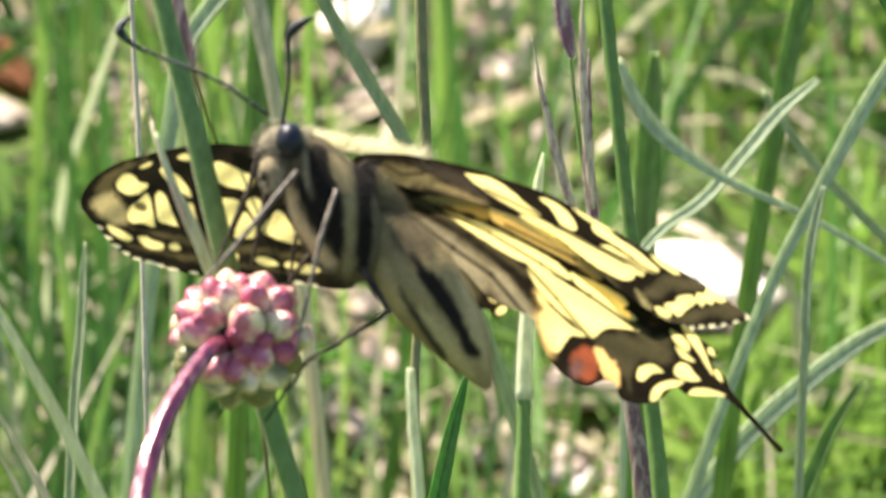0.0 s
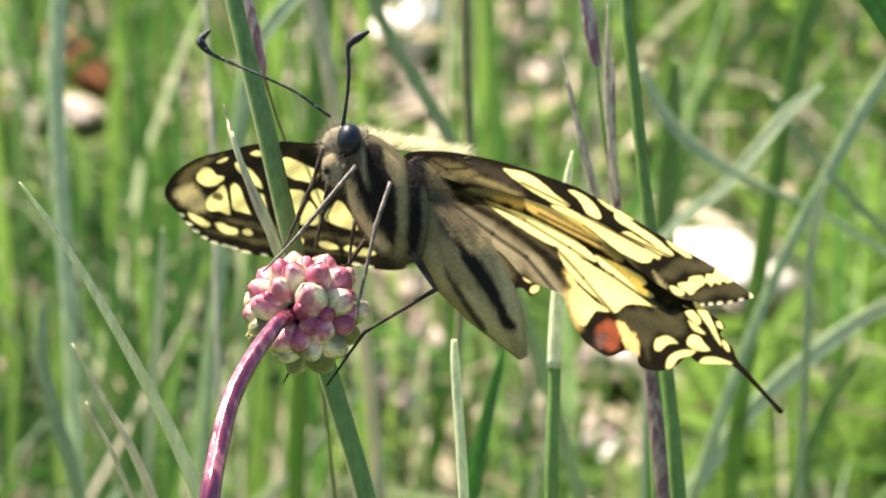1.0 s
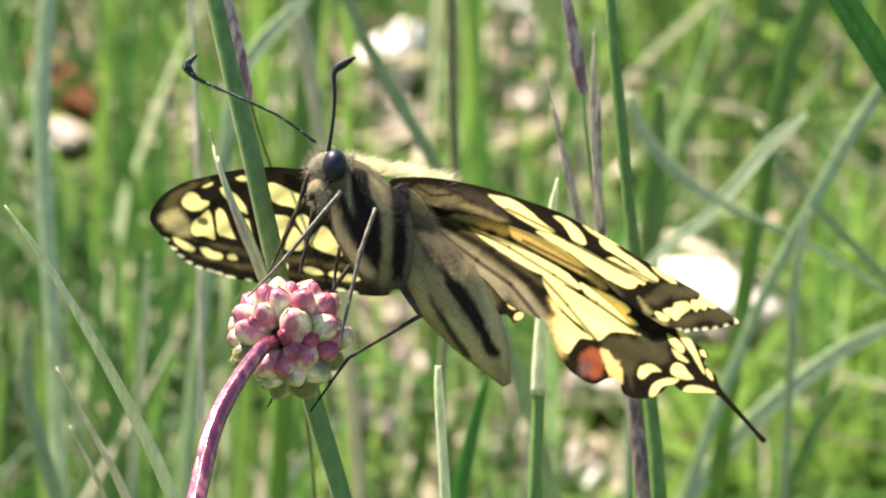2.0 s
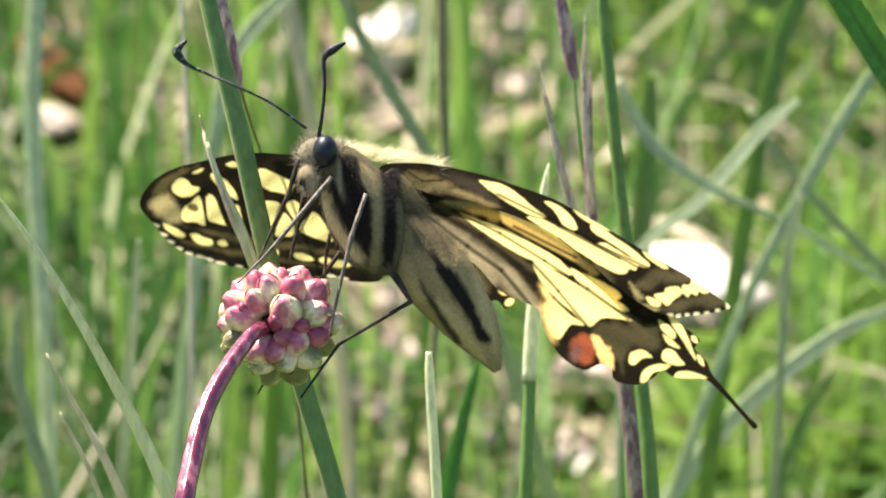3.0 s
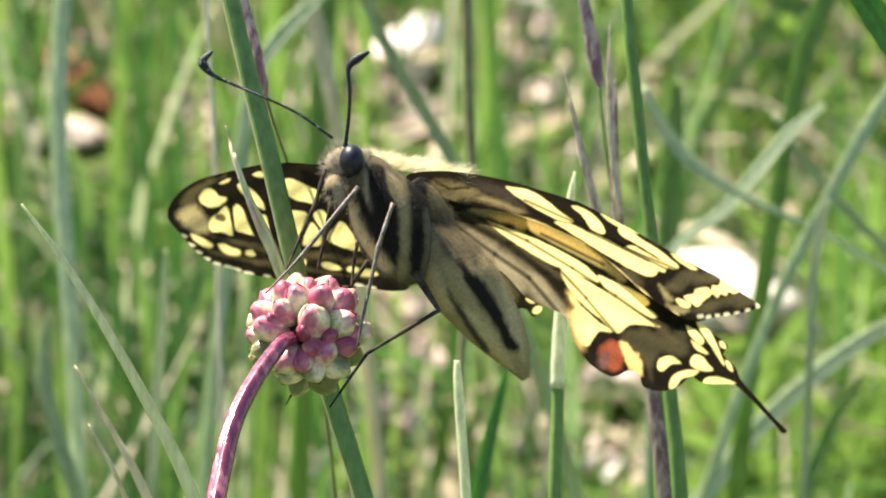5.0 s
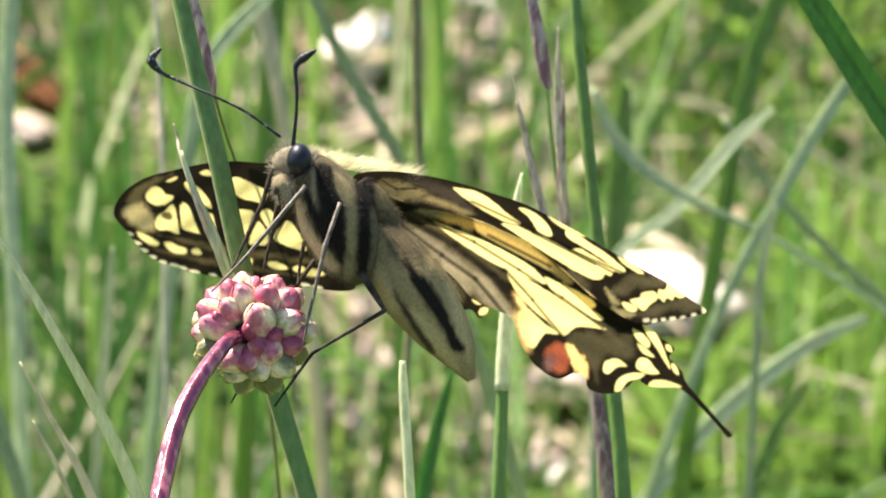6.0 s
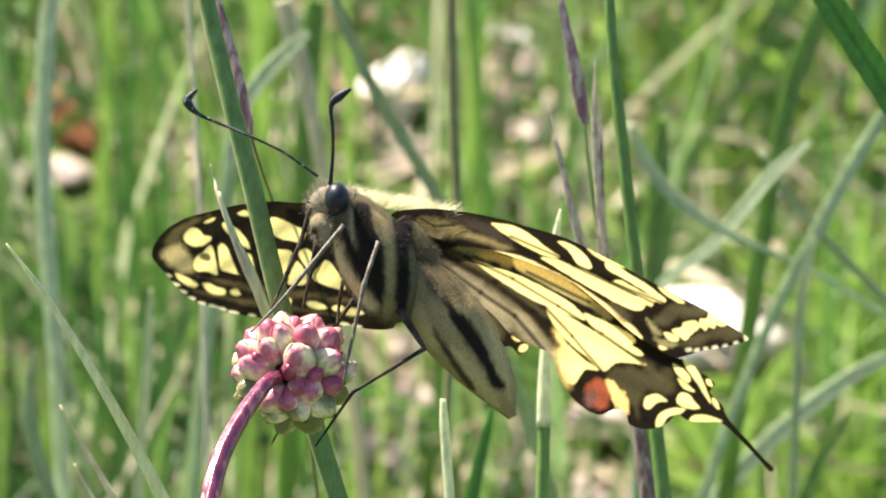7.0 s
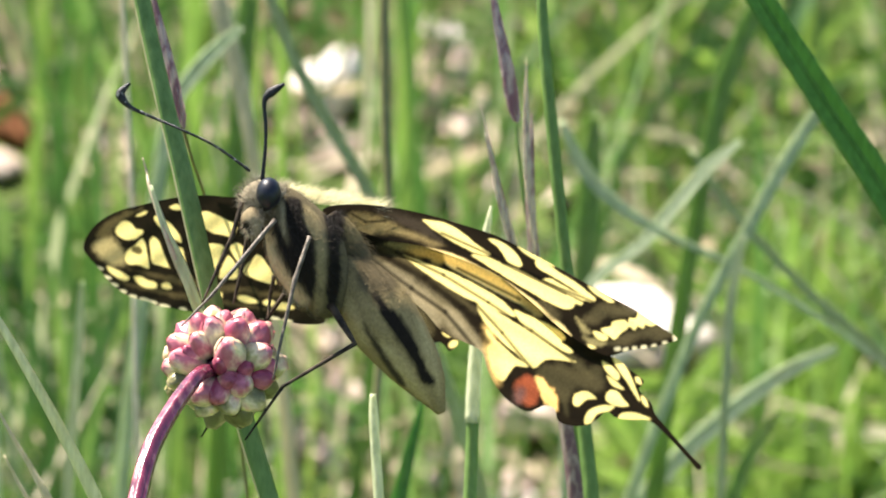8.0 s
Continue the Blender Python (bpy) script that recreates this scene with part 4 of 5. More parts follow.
FAR_FORE_EDGE = [(-10.42, 6.39), (-13.94, 6.16), (-16.29, 6.32), (-17.48, 6.32), (-19.84, 6.12), (-21.62, 5.80), (-23.41, 5.37), (-25.43, 4.89), (-26.92, 4.22), (-28.14, 3.38), (-28.98, 2.39), (-29.40, 1.51), (-29.39, 0.83), (-29.04, 0.29), (-28.43, -0.41), (-27.82, -1.07), (-27.18, -1.92), (-26.48, -2.65), (-25.67, -3.28), (-24.70, -3.81), (-23.53, -4.16), (-22.74, -4.30), (-21.90, -4.69), (-20.21, -4.97), (-18.40, -5.26), (-16.17, -5.59), (-14.57, -5.84), (-13.61, -5.76), (-12.27, -6.03), (-10.83, -6.35), (-9.88, -5.97), (-8.75, -6.18), (-6.40, -6.42), (-4.94, -5.99), (-5.57, -3.84), (-7.97, -0.28), (-9.79, 3.32)]
FAR_HIND_EDGE = [(-5.3, 0.1), (-1.3, 1.2), (3.7, -3.3), (7.4, -6.7), (8.3, -8.1), (7.4, -9), (6.3, -8.1), (3.2, -9), (-0.8, -6.7), (-4.2, -3.3)]
FORE_TAN = [
    [(-3.63, 2.74), (-3.24, 3.63), (-2.34, 4.69), (-0.5, 4.52), (1.01, 4.02), (2.68, 3.24), (4.36, 2.57), (5.65, 2.02), (6.78, 1.46), (5.37, 1.62), (3.69, 2.18), (1.73, 2.63), (0.06, 2.63), (-0.89, 2.18), (-2.18, 1.84), (-3.13, 2.07)],
]
FORE_DUSK = [
    [(-0.22, 4.97), (2.57, 4.53), (4.53, 3.86), (5.93, 2.69), (6.78, 1.74), (5.37, 2.24), (3.41, 3.13), (1.17, 4.13)],
]
FORE_GREY = [
    [(20.61, -5.86), (21.73, -4.64), (23.04, -4.22), (24.55, -4.45), (25.78, -4.92), (25.41, -5.43), (24.19, -5.58), (23.06, -5.61), (22.12, -6.23), (21.18, -6.33)],
    [(22.52, -8.31), (23.83, -7.93), (25.14, -7.08), (26.65, -6.71), (28.15, -6.24), (29.38, -6.8), (29.7, -7.28), (28.73, -7.84), (27.6, -7.84), (26.47, -7.61), (25.34, -8.25), (24.03, -8.5)],
    [(16.37, -3.99), (17.5, -4.44), (18.24, -5.29), (18.02, -6.02), (17.22, -5.57)],
]
FORE_COSTA = [
    [(17.19, -0.04), (20.2, -1.54), (23.04, -3.41), (25.49, -4.6), (25.78, -4.98), (23.79, -3.92), (21.71, -2.57), (19.45, -1.35), (17.94, -0.51)],
]
FORE_BUFF = [
    [(19.95, -5.57), (20.62, -6.23), (21.53, -7.04), (21.28, -7.42), (20.47, -6.93)],
    [(20.72, -7.55), (21.95, -7.8), (23.08, -8.21), (22.52, -8.63), (21.39, -8.4)],
]
FORE_CELLS_A = [
    [(4.59, 4.03), (5.82, 3.92), (7.05, 3.64), (8.46, 2.86), (9.86, 1.68), (11.39, 0.62), (10.54, 0.56), (9.19, 1.01), (7.62, 1.85), (6.33, 2.63), (5.37, 3.3)],
    [(11.1, 2.19), (12.11, 2.02), (13.24, 1.35), (14.09, 0.51), (14.54, -0.45), (13.92, -0.62), (13.02, 0), (12.28, 1.12), (11.55, 1.74)],
    [(14.08, 1.46), (15.21, 1.12), (16.62, 0.39), (17.86, -0.51), (16.96, -0.39), (15.61, 0.22), (14.48, 0.95)],
    [(15.87, 0.06), (16.62, -0.09), (18.13, -1.07), (19.92, -2.19), (21.82, -3.66), (21.39, -3.88), (19.55, -2.76), (17.57, -1.54), (16.06, -0.69)],
    [(21.11, -2.44), (22, -2.85), (23.72, -4), (23.14, -4.07), (21.62, -3.09)],
    [(9.48, 0.56), (10.99, 0.39), (12.8, -0.39), (14.83, -1.07), (16.18, -1.85), (17.31, -1.74), (18.44, -2.36), (20.14, -3.21), (21.84, -3.94), (21.33, -4.11), (20.77, -3.94), (20.49, -4.39), (19.92, -4.28), (19.59, -4.73), (18.8, -4.78), (17.21, -4.16), (14.95, -2.87), (12.69, -1.52), (10.88, -0.39)],
]
FORE_CELLS_B = [
    [(22.47, -6.74), (23.44, -6.52), (23.59, -6.05), (24.75, -5.82), (25.17, -6.18), (25.28, -5.65), (25.99, -5.63), (26.17, -4.68), (26.81, -4.75), (28.03, -6.05), (27.43, -6.52), (26.9, -6.29), (26.68, -6.71), (26.12, -6.56), (25.82, -6.97), (25.33, -6.56), (24.95, -6.86), (24.39, -7.27), (23.83, -7.84), (23.3, -7.5), (22.79, -7.23)],
    [(21.66, -6.99), (22.36, -7.12), (23.13, -7.5), (22.98, -7.93), (22.32, -7.87), (21.79, -7.42)],
    [(21.12, -8.32), (21.76, -8.44), (22.05, -8.7), (21.39, -8.74)],
]
FORE_FRINGE = [
    [(29.66, -7.16), (30.18, -7.45), (30.18, -7.95), (29.73, -8.01)],
    [(28.6, -8.07), (29.05, -7.95), (29.17, -8.41), (28.72, -8.52)],
    [(27.53, -8.35), (28.04, -8.29), (27.99, -8.75), (27.59, -8.8)],
    [(26.46, -8.46), (26.97, -8.41), (27.08, -8.8), (26.57, -8.91)],
    [(25.61, -8.57), (26.06, -8.52), (26.07, -8.97), (25.73, -9.03)],
    [(24.71, -8.69), (25.16, -8.63), (25.16, -9.03), (24.71, -9.03)],
    [(23.8, -8.63), (24.37, -8.52), (24.48, -8.91), (23.92, -8.97)],
]
FORE_VEINS = [
    [(6.49, 2.69), (11.56, 0.45)],
    [(11.56, 0.45), (16.35, -1.8)],
    [(14.38, -0.95), (21.16, -4.33)],
    [(16.18, -1.85), (21.73, -4.11)],
    [(-2.34, 4.52), (-1.01, 3.74)],
    [(-1.01, 3.74), (0.89, 3.86)],
    [(12.57, -0.28), (18.9, -3.32)],
]
# dusted outer bands, and an inner fold greyed for the body's shadow
HIND_DUST_SHADE = [
    [(16.12, -11.22), (17.02, -10.15), (18.83, -10.04), (20.65, -10.77), (22.34, -10.1), (23.03, -11.8), (22.25, -12.82), (20.66, -12.36), (19.53, -13.27), (19.44, -15.31), (18.86, -14.06), (17.83, -12.47)],
    [(-0.89, 0.06), (0.89, 0.06), (3.7, -1.62), (6.51, -3.42), (9.05, -5.84), (11.03, -8.38), (11.72, -11.21), (10.47, -8.95), (8.21, -7.53), (6.8, -6.68), (4.83, -5.56), (2.58, -3.31)],
    [(-1.34, 1.45), (0.89, 1.84), (3.13, 0.73), (5.38, -0.95), (8.19, -3.2), (10.73, -5), (8.76, -4.44), (5.94, -2.64), (3.14, -0.78), (0.62, 0.5)],
    [(18.93, -8.85), (20.52, -9.64), (21.78, -11.23), (20.08, -10.21)],
]
HIND_PALE = [
    [(0.62, -0.5), (2.86, -1.34), (4.93, -3.03), (6.51, -5.28), (5.95, -6.68), (4.26, -5.56), (2.3, -3.31)],
    [(6.79, -4.43), (8.76, -5.84), (10.46, -8.1), (10.92, -10.08), (9.34, -8.38), (7.64, -6.69)],
]
HIND_ROOT = [
    [(-4.68, 5.07), (-2.73, 4.96), (-3.12, 3.4), (-3.79, 2.29), (-3.02, 0.61), (-3.13, -2.18), (-4.25, -4.42), (-4.69, -1.62), (-4.8, 2.29)],
]
HIND_BAND = [
    [(-0.89, 2.18), (0.89, 2.51), (3.69, 2.13), (6.78, 1.18), (11.28, -1.18), (9.87, -0.62), (6.78, 0.62), (3.69, 1.62), (0.89, 1.73), (-0.5, 1.17)],
]
HIND_AMBER = [
    [(6.78, 1.34), (8.46, 0.73), (10.71, -0.28), (12.8, -1.52), (14.38, -2.87), (15.18, -4.22), (13.37, -3.6), (11.28, -2.58), (9.03, -1.51), (7.06, -0.34)],
    [(0.89, 1.68), (3.02, 1.9), (5.37, 1.34), (7.17, 0.56), (7.06, -0.28), (4.82, 0.34), (2.85, 1.01)],
]
HIND_CELLS_A = [
    [(2.69, 0.62), (4.25, 0.11), (6.78, -0.73), (8.86, -1.63), (11.12, -2.75), (12.81, -3.88), (14.06, -5.34), (12.42, -4.95), (10.33, -4.16), (8.19, -3.09), (6.34, -2.02), (4.54, -0.84)],
    [(10.11, -4.1), (11.69, -4.66), (13.95, -5.91), (16.21, -7.32), (18.48, -8.73), (20.19, -9.81), (18.49, -9.58), (17.02, -9.64), (15.89, -10.48), (14.42, -9.29), (12.15, -7.31), (10.73, -5.62)],
    [(13.83, -4.67), (15.52, -5.29), (17.33, -6.08), (18.75, -6.93), (19.04, -7.49), (18.64, -7.83), (19.5, -8.34), (19.84, -8.85), (18.65, -8.68), (16.67, -7.54), (14.97, -6.36)],
    [(11.08, -6.69), (12.15, -7.71), (13.85, -9.18), (15.44, -10.31), (14.2, -10.25), (13.58, -10.88), (12.96, -11.78), (12.17, -11.44), (11.6, -10.08), (11.31, -8.38)],
    [(14.16, -3.15), (15.74, -3.99), (16.76, -5.01), (16.2, -5.34), (15.07, -4.78)],
]
HIND_CELLS_B = [
    [(19.94, -14.06), (20.1, -13.04), (21.11, -12.65), (21.91, -13.04), (22.37, -13.5), (21.35, -13.5), (20.56, -14.18)],
    [(23.16, -13.5), (23.55, -12.59), (24.34, -12.65), (24.97, -13.39), (25.54, -14.13), (24.18, -14.13)],
    [(22.73, -9.64), (23.69, -10.1), (24.55, -11.01), (24.27, -11.57), (23.25, -10.78)],
    [(23.19, -11.06), (24.27, -11.69), (25.07, -12.48), (23.94, -12.2)],
    [(23.74, -9.25), (24.59, -9.36), (25.74, -11.23), (26.67, -13.62), (25.98, -12.82), (25.18, -11.52), (24.32, -10.38)],
    [(21.14, -15.49), (21.53, -14.63), (22.94, -14.07), (24.18, -14.18), (23.51, -14.69), (22.44, -14.98), (21.76, -15.88), (21.2, -16)],
    [(24.48, -15.32), (24.98, -14.81), (26.34, -14.81), (27.88, -15.44), (26.35, -15.55), (24.94, -15.61)],
    [(26.08, -11.23), (26.53, -11.23), (26.82, -11.97), (26.26, -11.74)],
    [(26.72, -13.05), (27.23, -13.33), (27.53, -14.24), (26.96, -13.9)],
]
HIND_VEINS = [
    [(2.01, 0.89), (6.78, -1.35)],
    [(6.78, -1.35), (11.29, -3.99)],
    [(11.29, -3.99), (15.64, -6.7)],
    [(15.64, -6.7), (19.79, -9.64)],
    [(9.88, -3.99), (12.71, -6.98)],
    [(12.71, -6.98), (15.67, -10.43)],
    [(6.78, -0.34), (11.28, -2.75)],
    [(11.28, -2.75), (15.52, -5.01)],
    [(8.18, -0.62), (14.39, -3.6)],
    [(12.69, -1.63), (14.95, -3.32)],
]
FAR_DUSTY = [
    [(-28.39, 1.04), (-27.91, 1.86), (-26.91, 2.13), (-26.00, 1.69), (-25.33, 0.74), (-25.26, -0.46), (-26.22, -0.72), (-27.17, -0.24), (-27.90, 0.34)],
    [(-28.21, 2.31), (-26.41, 4.06), (-23.43, 5.07), (-23.91, 4.68), (-25.83, 3.49), (-26.91, 2.26)],
    [(-25.71, -2.40), (-22.59, -3.30), (-18.38, -4.11), (-12.66, -4.86), (-9.07, -5.20), (-10.25, -4.98), (-15.20, -4.11), (-20.77, -3.19), (-24.33, -2.53)],
    [(-24.83, -1.07), (-21.31, -1.54), (-17.69, -2.15), (-12.68, -2.78), (-8.81, -3.48), (-10.27, -3.73), (-13.93, -3.26), (-19.55, -2.55), (-23.12, -1.55)],
]
FAR_CELLS_A = [
    [(-26.08, 3.12), (-25.54, 3.68), (-24.89, 3.83), (-24.38, 3.43), (-24.05, 3.03), (-23.35, 2.88), (-23.31, 2.51), (-24.03, 1.99), (-25.01, 1.89), (-25.69, 2.18), (-26.09, 2.64)],
    [(-24.18, 1.37), (-23.44, 2.07), (-23.05, 1.53), (-22.91, 0.67), (-22.68, -0.94), (-23.68, -0.63), (-24.70, -0.58), (-25.19, -0.10), (-25.00, 0.75)],
    [(-22.61, 2.05), (-21.95, 2.13), (-21.34, 1.02), (-20.79, -0.53), (-20.57, -0.91), (-21.58, -0.67), (-22.41, -0.37), (-22.54, 0.68)],
    [(-24.11, 4.30), (-23.44, 4.65), (-22.79, 4.81), (-22.92, 4.55), (-23.70, 4.21)],
    [(-22.17, 4.22), (-21.57, 4.19), (-20.53, 3.56), (-19.55, 2.36), (-19.40, 1.60), (-20.23, 2.01), (-21.16, 2.72), (-21.89, 3.50)],
    [(-20.08, 1.01), (-19.30, 1.10), (-18.99, -0.15), (-18.78, -1.34), (-19.32, -1.19), (-19.71, -0.20)],
    [(-20.65, 5.18), (-19.99, 5.48), (-19.52, 5.32), (-19.41, 4.89), (-20.13, 4.91)],
    [(-17.40, 4.68), (-16.32, 4.64), (-15.13, 4.08), (-13.81, 3.43), (-13.87, 2.80), (-14.24, 2.27), (-15.44, 2.44), (-16.66, 2.79), (-17.25, 3.44)],
]
FAR_CELLS_B = [
    [(-16.99, 1.45), (-16.06, 1.57), (-15.22, 1.38), (-15.10, 0.83), (-15.85, -0.74), (-16.23, -1.53), (-16.59, -0.61), (-16.87, 0.63)],
    [(-14.60, 1.05), (-13.93, 1.66), (-13.20, 1.28), (-12.95, 0.41), (-13.31, -0.68), (-13.68, -0.34)],
    [(-15.68, -1.74), (-14.92, 0.14), (-14.54, 0.36), (-13.62, -0.96), (-13.92, -1.87), (-14.86, -1.94)],
    [(-13.24, -1.31), (-12.82, -0.52), (-11.86, 0.49), (-11.02, -0.07), (-10.30, -1.22), (-9.82, -2.36), (-10.88, -2.32), (-12.19, -1.86)],
    [(-27.06, -0.72), (-26.23, -1.01), (-25.40, -1.43), (-24.75, -1.91), (-25.15, -2.22), (-25.97, -1.93), (-26.79, -1.32)],
    [(-24.30, -1.80), (-23.62, -1.74), (-22.85, -2.11), (-21.95, -2.43), (-22.09, -2.93), (-23.07, -2.92), (-23.89, -2.47)],
    [(-21.47, -2.49), (-20.75, -2.43), (-20.40, -2.87), (-20.77, -3.06), (-21.36, -2.93)],
    [(-15.95, -3.41), (-15.31, -3.36), (-15.45, -4.01), (-15.90, -3.97)],
    [(-13.74, -3.68), (-12.99, -3.56), (-12.04, -3.93), (-11.68, -4.29), (-12.67, -4.36), (-13.55, -4.11)],
    [(-11.20, -4.18), (-10.56, -3.94), (-9.96, -4.21), (-10.26, -4.61), (-10.97, -4.54)],
    [(-10.08, -4.60), (-9.56, -4.18), (-8.49, -4.39), (-8.02, -4.80), (-8.96, -5.00), (-9.90, -4.95)],
]
FAR_VEINS = [
    [(-15.02, 1.84), (-12.68, -2.53)],
    [(-15.15, 0.94), (-16.11, -1.91)],
    [(-12.72, 1.56), (-13.63, -1.34)],
    [(-11.93, 0.67), (-13.43, -2.08)],
    [(-22.89, 2.53), (-22.55, -0.93)],
    [(-20.58, 1.86), (-20.33, -1.03)],
    [(-18.53, 1.15), (-18.30, -1.69)],
    [(-22.73, 4.69), (-22.49, 2.04)],
]
THORAX_BLACK = [
    [(-8.85, 5.9), (-7.57, 6.01), (-7.34, 5.06), (-7.12, 3.84), (-6.23, 2.28), (-6.01, -0.5), (-6.23, -3.28), (-6.79, -2.84), (-7.57, -1.5), (-8.35, 0.06), (-8.68, 2.56)],
    [(-10.01, 4.17), (-9.57, 3.84), (-9.12, 2.28), (-8.35, 0.17), (-7.46, -1.61), (-8.01, -1.84), (-8.9, -0.39), (-9.46, 1.17), (-9.9, 2.56)],
    [(-6.68, -1.61), (-6.01, -1.06), (-6.12, -3.56), (-6.68, -3.28)],
    [(-5.23, 5.34), (-3.45, 5.45), (-3.23, 3.39), (-3.56, 1.17), (-3.45, -1.61), (-4.01, -4.51), (-4.67, -3.28), (-4.51, -0.5), (-4.67, 2.28)],
]
THORAX_PALE = [
    [(-7.29, 5.29), (-6.68, 5.17), (-5.56, 3.95), (-5.01, 1.72), (-4.9, -1.06), (-5.23, -4.67), (-6.01, -5.06), (-5.79, -2.17), (-6.01, 1.17), (-6.68, 3.12), (-7.18, 4.23)],
    [(-9.4, 5.73), (-8.96, 5.62), (-8.79, 3.39), (-9.01, 2.28), (-9.35, 3.39)],
    [(-12.46, 3.12), (-10.35, 2.39), (-9.57, 0.06), (-8.01, -2.17), (-6.68, -3.95), (-7.46, -4.51), (-8.85, -3.28), (-10.24, -0.78)],
]
ABD_BLACK = [
    [(-0.56, -2.5), (0.11, -2.95), (1.22, -4.4), (2.56, -5.51), (3.56, -7.18), (4.34, -8.85), (4.9, -10.52), (5.9, -11.74), (5.56, -12.3), (4.67, -11.96), (4.01, -10.63), (3.23, -8.74), (2.11, -6.95), (0.89, -5.4), (0, -4.17)],
    [(-1.11, -5.95), (-0.45, -6.95), (0.89, -8.96), (2.34, -11.07), (3.12, -12.18), (2.67, -12.41), (1.56, -11.18), (0.22, -9.18), (-0.78, -7.29)],
    [(3, -12.85), (4.67, -14.08), (6.23, -15.08), (5.56, -15.08), (4.01, -14.08)],
    [(-1.78, -1.61), (-0.78, -1.17), (-0.11, -2.73), (-0.78, -3.28), (-1.45, -2.73)],
]
ABD_PALE = [
    [(0.11, -8.01), (1.56, -8.4), (3.78, -11.07), (5.34, -13.85), (4.67, -13.85), (3, -12.18), (1.22, -9.68)],
    [(-3.56, -3.95), (-2.56, -3.95), (-1.34, -6.18), (-0.78, -8.29), (-1.78, -7.96), (-2.89, -5.95)],
    [(4.01, -5.51), (5.34, -7.18), (6.23, -9.96), (6.57, -13.3), (5.9, -12.18), (4.9, -9.4)],
]
HIND_GLOW = [
    [(10.9, -6.5), (12, -7.5), (12.6, -9.6), (12.4, -12.1), (11.6, -10.8)],
    [(16.1, -11.3), (17.1, -11.8), (18.3, -13.2), (18.4, -14.6), (17.4, -14.2), (16.6, -12.9)],
]

BLACK, YELLOW, AMBER = (0.012, 0.009, 0.006), (0.95, 0.78, 0.30), (0.98, 0.77, 0.36)
OLIVE, RUST, SLATE = (0.085, 0.072, 0.036), (0.30, 0.075, 0.035), (0.13, 0.07, 0.065)


def inside_distance(pts, poly):
    """Signed distance of many points to a polygon, positive inside."""
    p = np.asarray(poly, float)
    q = np.roll(p, -1, 0)
    best = np.full(len(pts), 1e9)
    odd = np.zeros(len(pts), bool)
    for a, b in zip(p, q):
        ab, ap = b - a, pts - a
        t = np.clip((ap @ ab) / max(ab @ ab, 1e-9), 0, 1)
        best = np.minimum(best, np.hypot(*(ap - t[:, None] * ab).T))
        cross = ((a[1] > pts[:, 1]) != (b[1] > pts[:, 1]))
        xs = a[0] + (pts[:, 1] - a[1]) / (b[1] - a[1] + 1e-12) * (b[0] - a[0])
        odd ^= cross & (pts[:, 0] < xs)
    return np.where(odd, best, -best)


def rounded(poly, n=4):
    p = list(poly)
    return spline(p[-2:] + p + p[:2], n * (len(p) + 3))[n * 2:-n][:-1]


def wing(name, edge, patches, depth, hinge, parent, label, step=0.115, bare=BLACK, veins=()):
    """A scaled membrane: a fine sheet inside its outline, bent by depth(x, z), with its colours on it."""
    from_edge = rounded(edge)
    lo, hi = from_edge.min(0), from_edge.max(0)
    gx, gz = np.meshgrid(np.arange(lo[0], hi[0], step), np.arange(lo[1], hi[1], step))
    grid = np.column_stack([gx.ravel(), gz.ravel()])
    grid[:, 0] += step * 0.5 * (np.round((grid[:, 1] - lo[1]) / step) % 2)
    grid = grid[inside_distance(grid, from_edge) > step * 0.45]
    rim = []
    for a, b in zip(from_edge, np.roll(from_edge, -1, 0)):
        k = max(1, int(np.hypot(*(b - a)) / step))
        rim += [a + (b - a) * i / k for i in range(k)]
    pts = np.vstack([rim, grid])
    n = len(rim)
    out = geometry.delaunay_2d_cdt([Vector(p) for p in pts], [(i, (i + 1) % n) for i in range(n)], [], 1, 1e-6)
    xy, faces = np.array([tuple(v) for v in out[0]]), [tuple(f) for f in out[2]]
    wob = np.array([noise.noise((x * 1.1, z * 1.1, 4)) * 0.18 + noise.noise((x * 3.3, z * 3.3, 9)) * 0.10 for x, z in xy])
    colour = np.tile(np.array(bare, float), (len(xy), 1))
    dust = np.array([noise.noise((x * 4, z * 4, 2)) * 0.5 + noise.noise((x * 11, z * 11, 7)) * 0.5 for x, z in xy])
    for poly, tint, soft in patches:
        d = inside_distance(xy, rounded(poly, 3)) + wob * (0.3 if soft < 0.4 else 1.2) - (0.02 if soft < 0.4 else 0.0)
        k = np.clip(d / soft + 0.5, 0, 1)
        k = k * k * (3 - 2 * k)
        if soft >= 0.4:
            k = np.clip(k * (0.88 + 0.3 * dust), 0, 1)
        colour += (np.array(tint) - colour) * k[:, None]
    relief = np.zeros(len(xy))
    for a, b, wide in veins:
        a, b = np.array(a), np.array(b)
        t = np.clip(((xy - a) @ (b - a)) / ((b - a) @ (b - a)), 0, 1)
        d = np.hypot(*(xy - a - t[:, None] * (b - a)).T)
        k = np.clip(1.3 - d / wide, 0, 1)
        colour += (np.array(BLACK) - colour) * (0.8 * k)[:, None]
        relief -= 0.10 * k
    h = Vector(hinge)
    verts = [(Vector((x, depth(x, z) + r, z)) - h) / 1000 for (x, z), r in zip(xy, relief)]
    me = mesh_from(name, verts, faces, WING)
    layer = me.color_attributes.new("scales", "FLOAT_COLOR", "POINT")
    layer.data.foreach_set("color", np.column_stack([colour, np.ones(len(colour))]).ravel())
    ob = part(name, me, parent, label)
    ob.location = (h - BODY) / 1000
    return ob


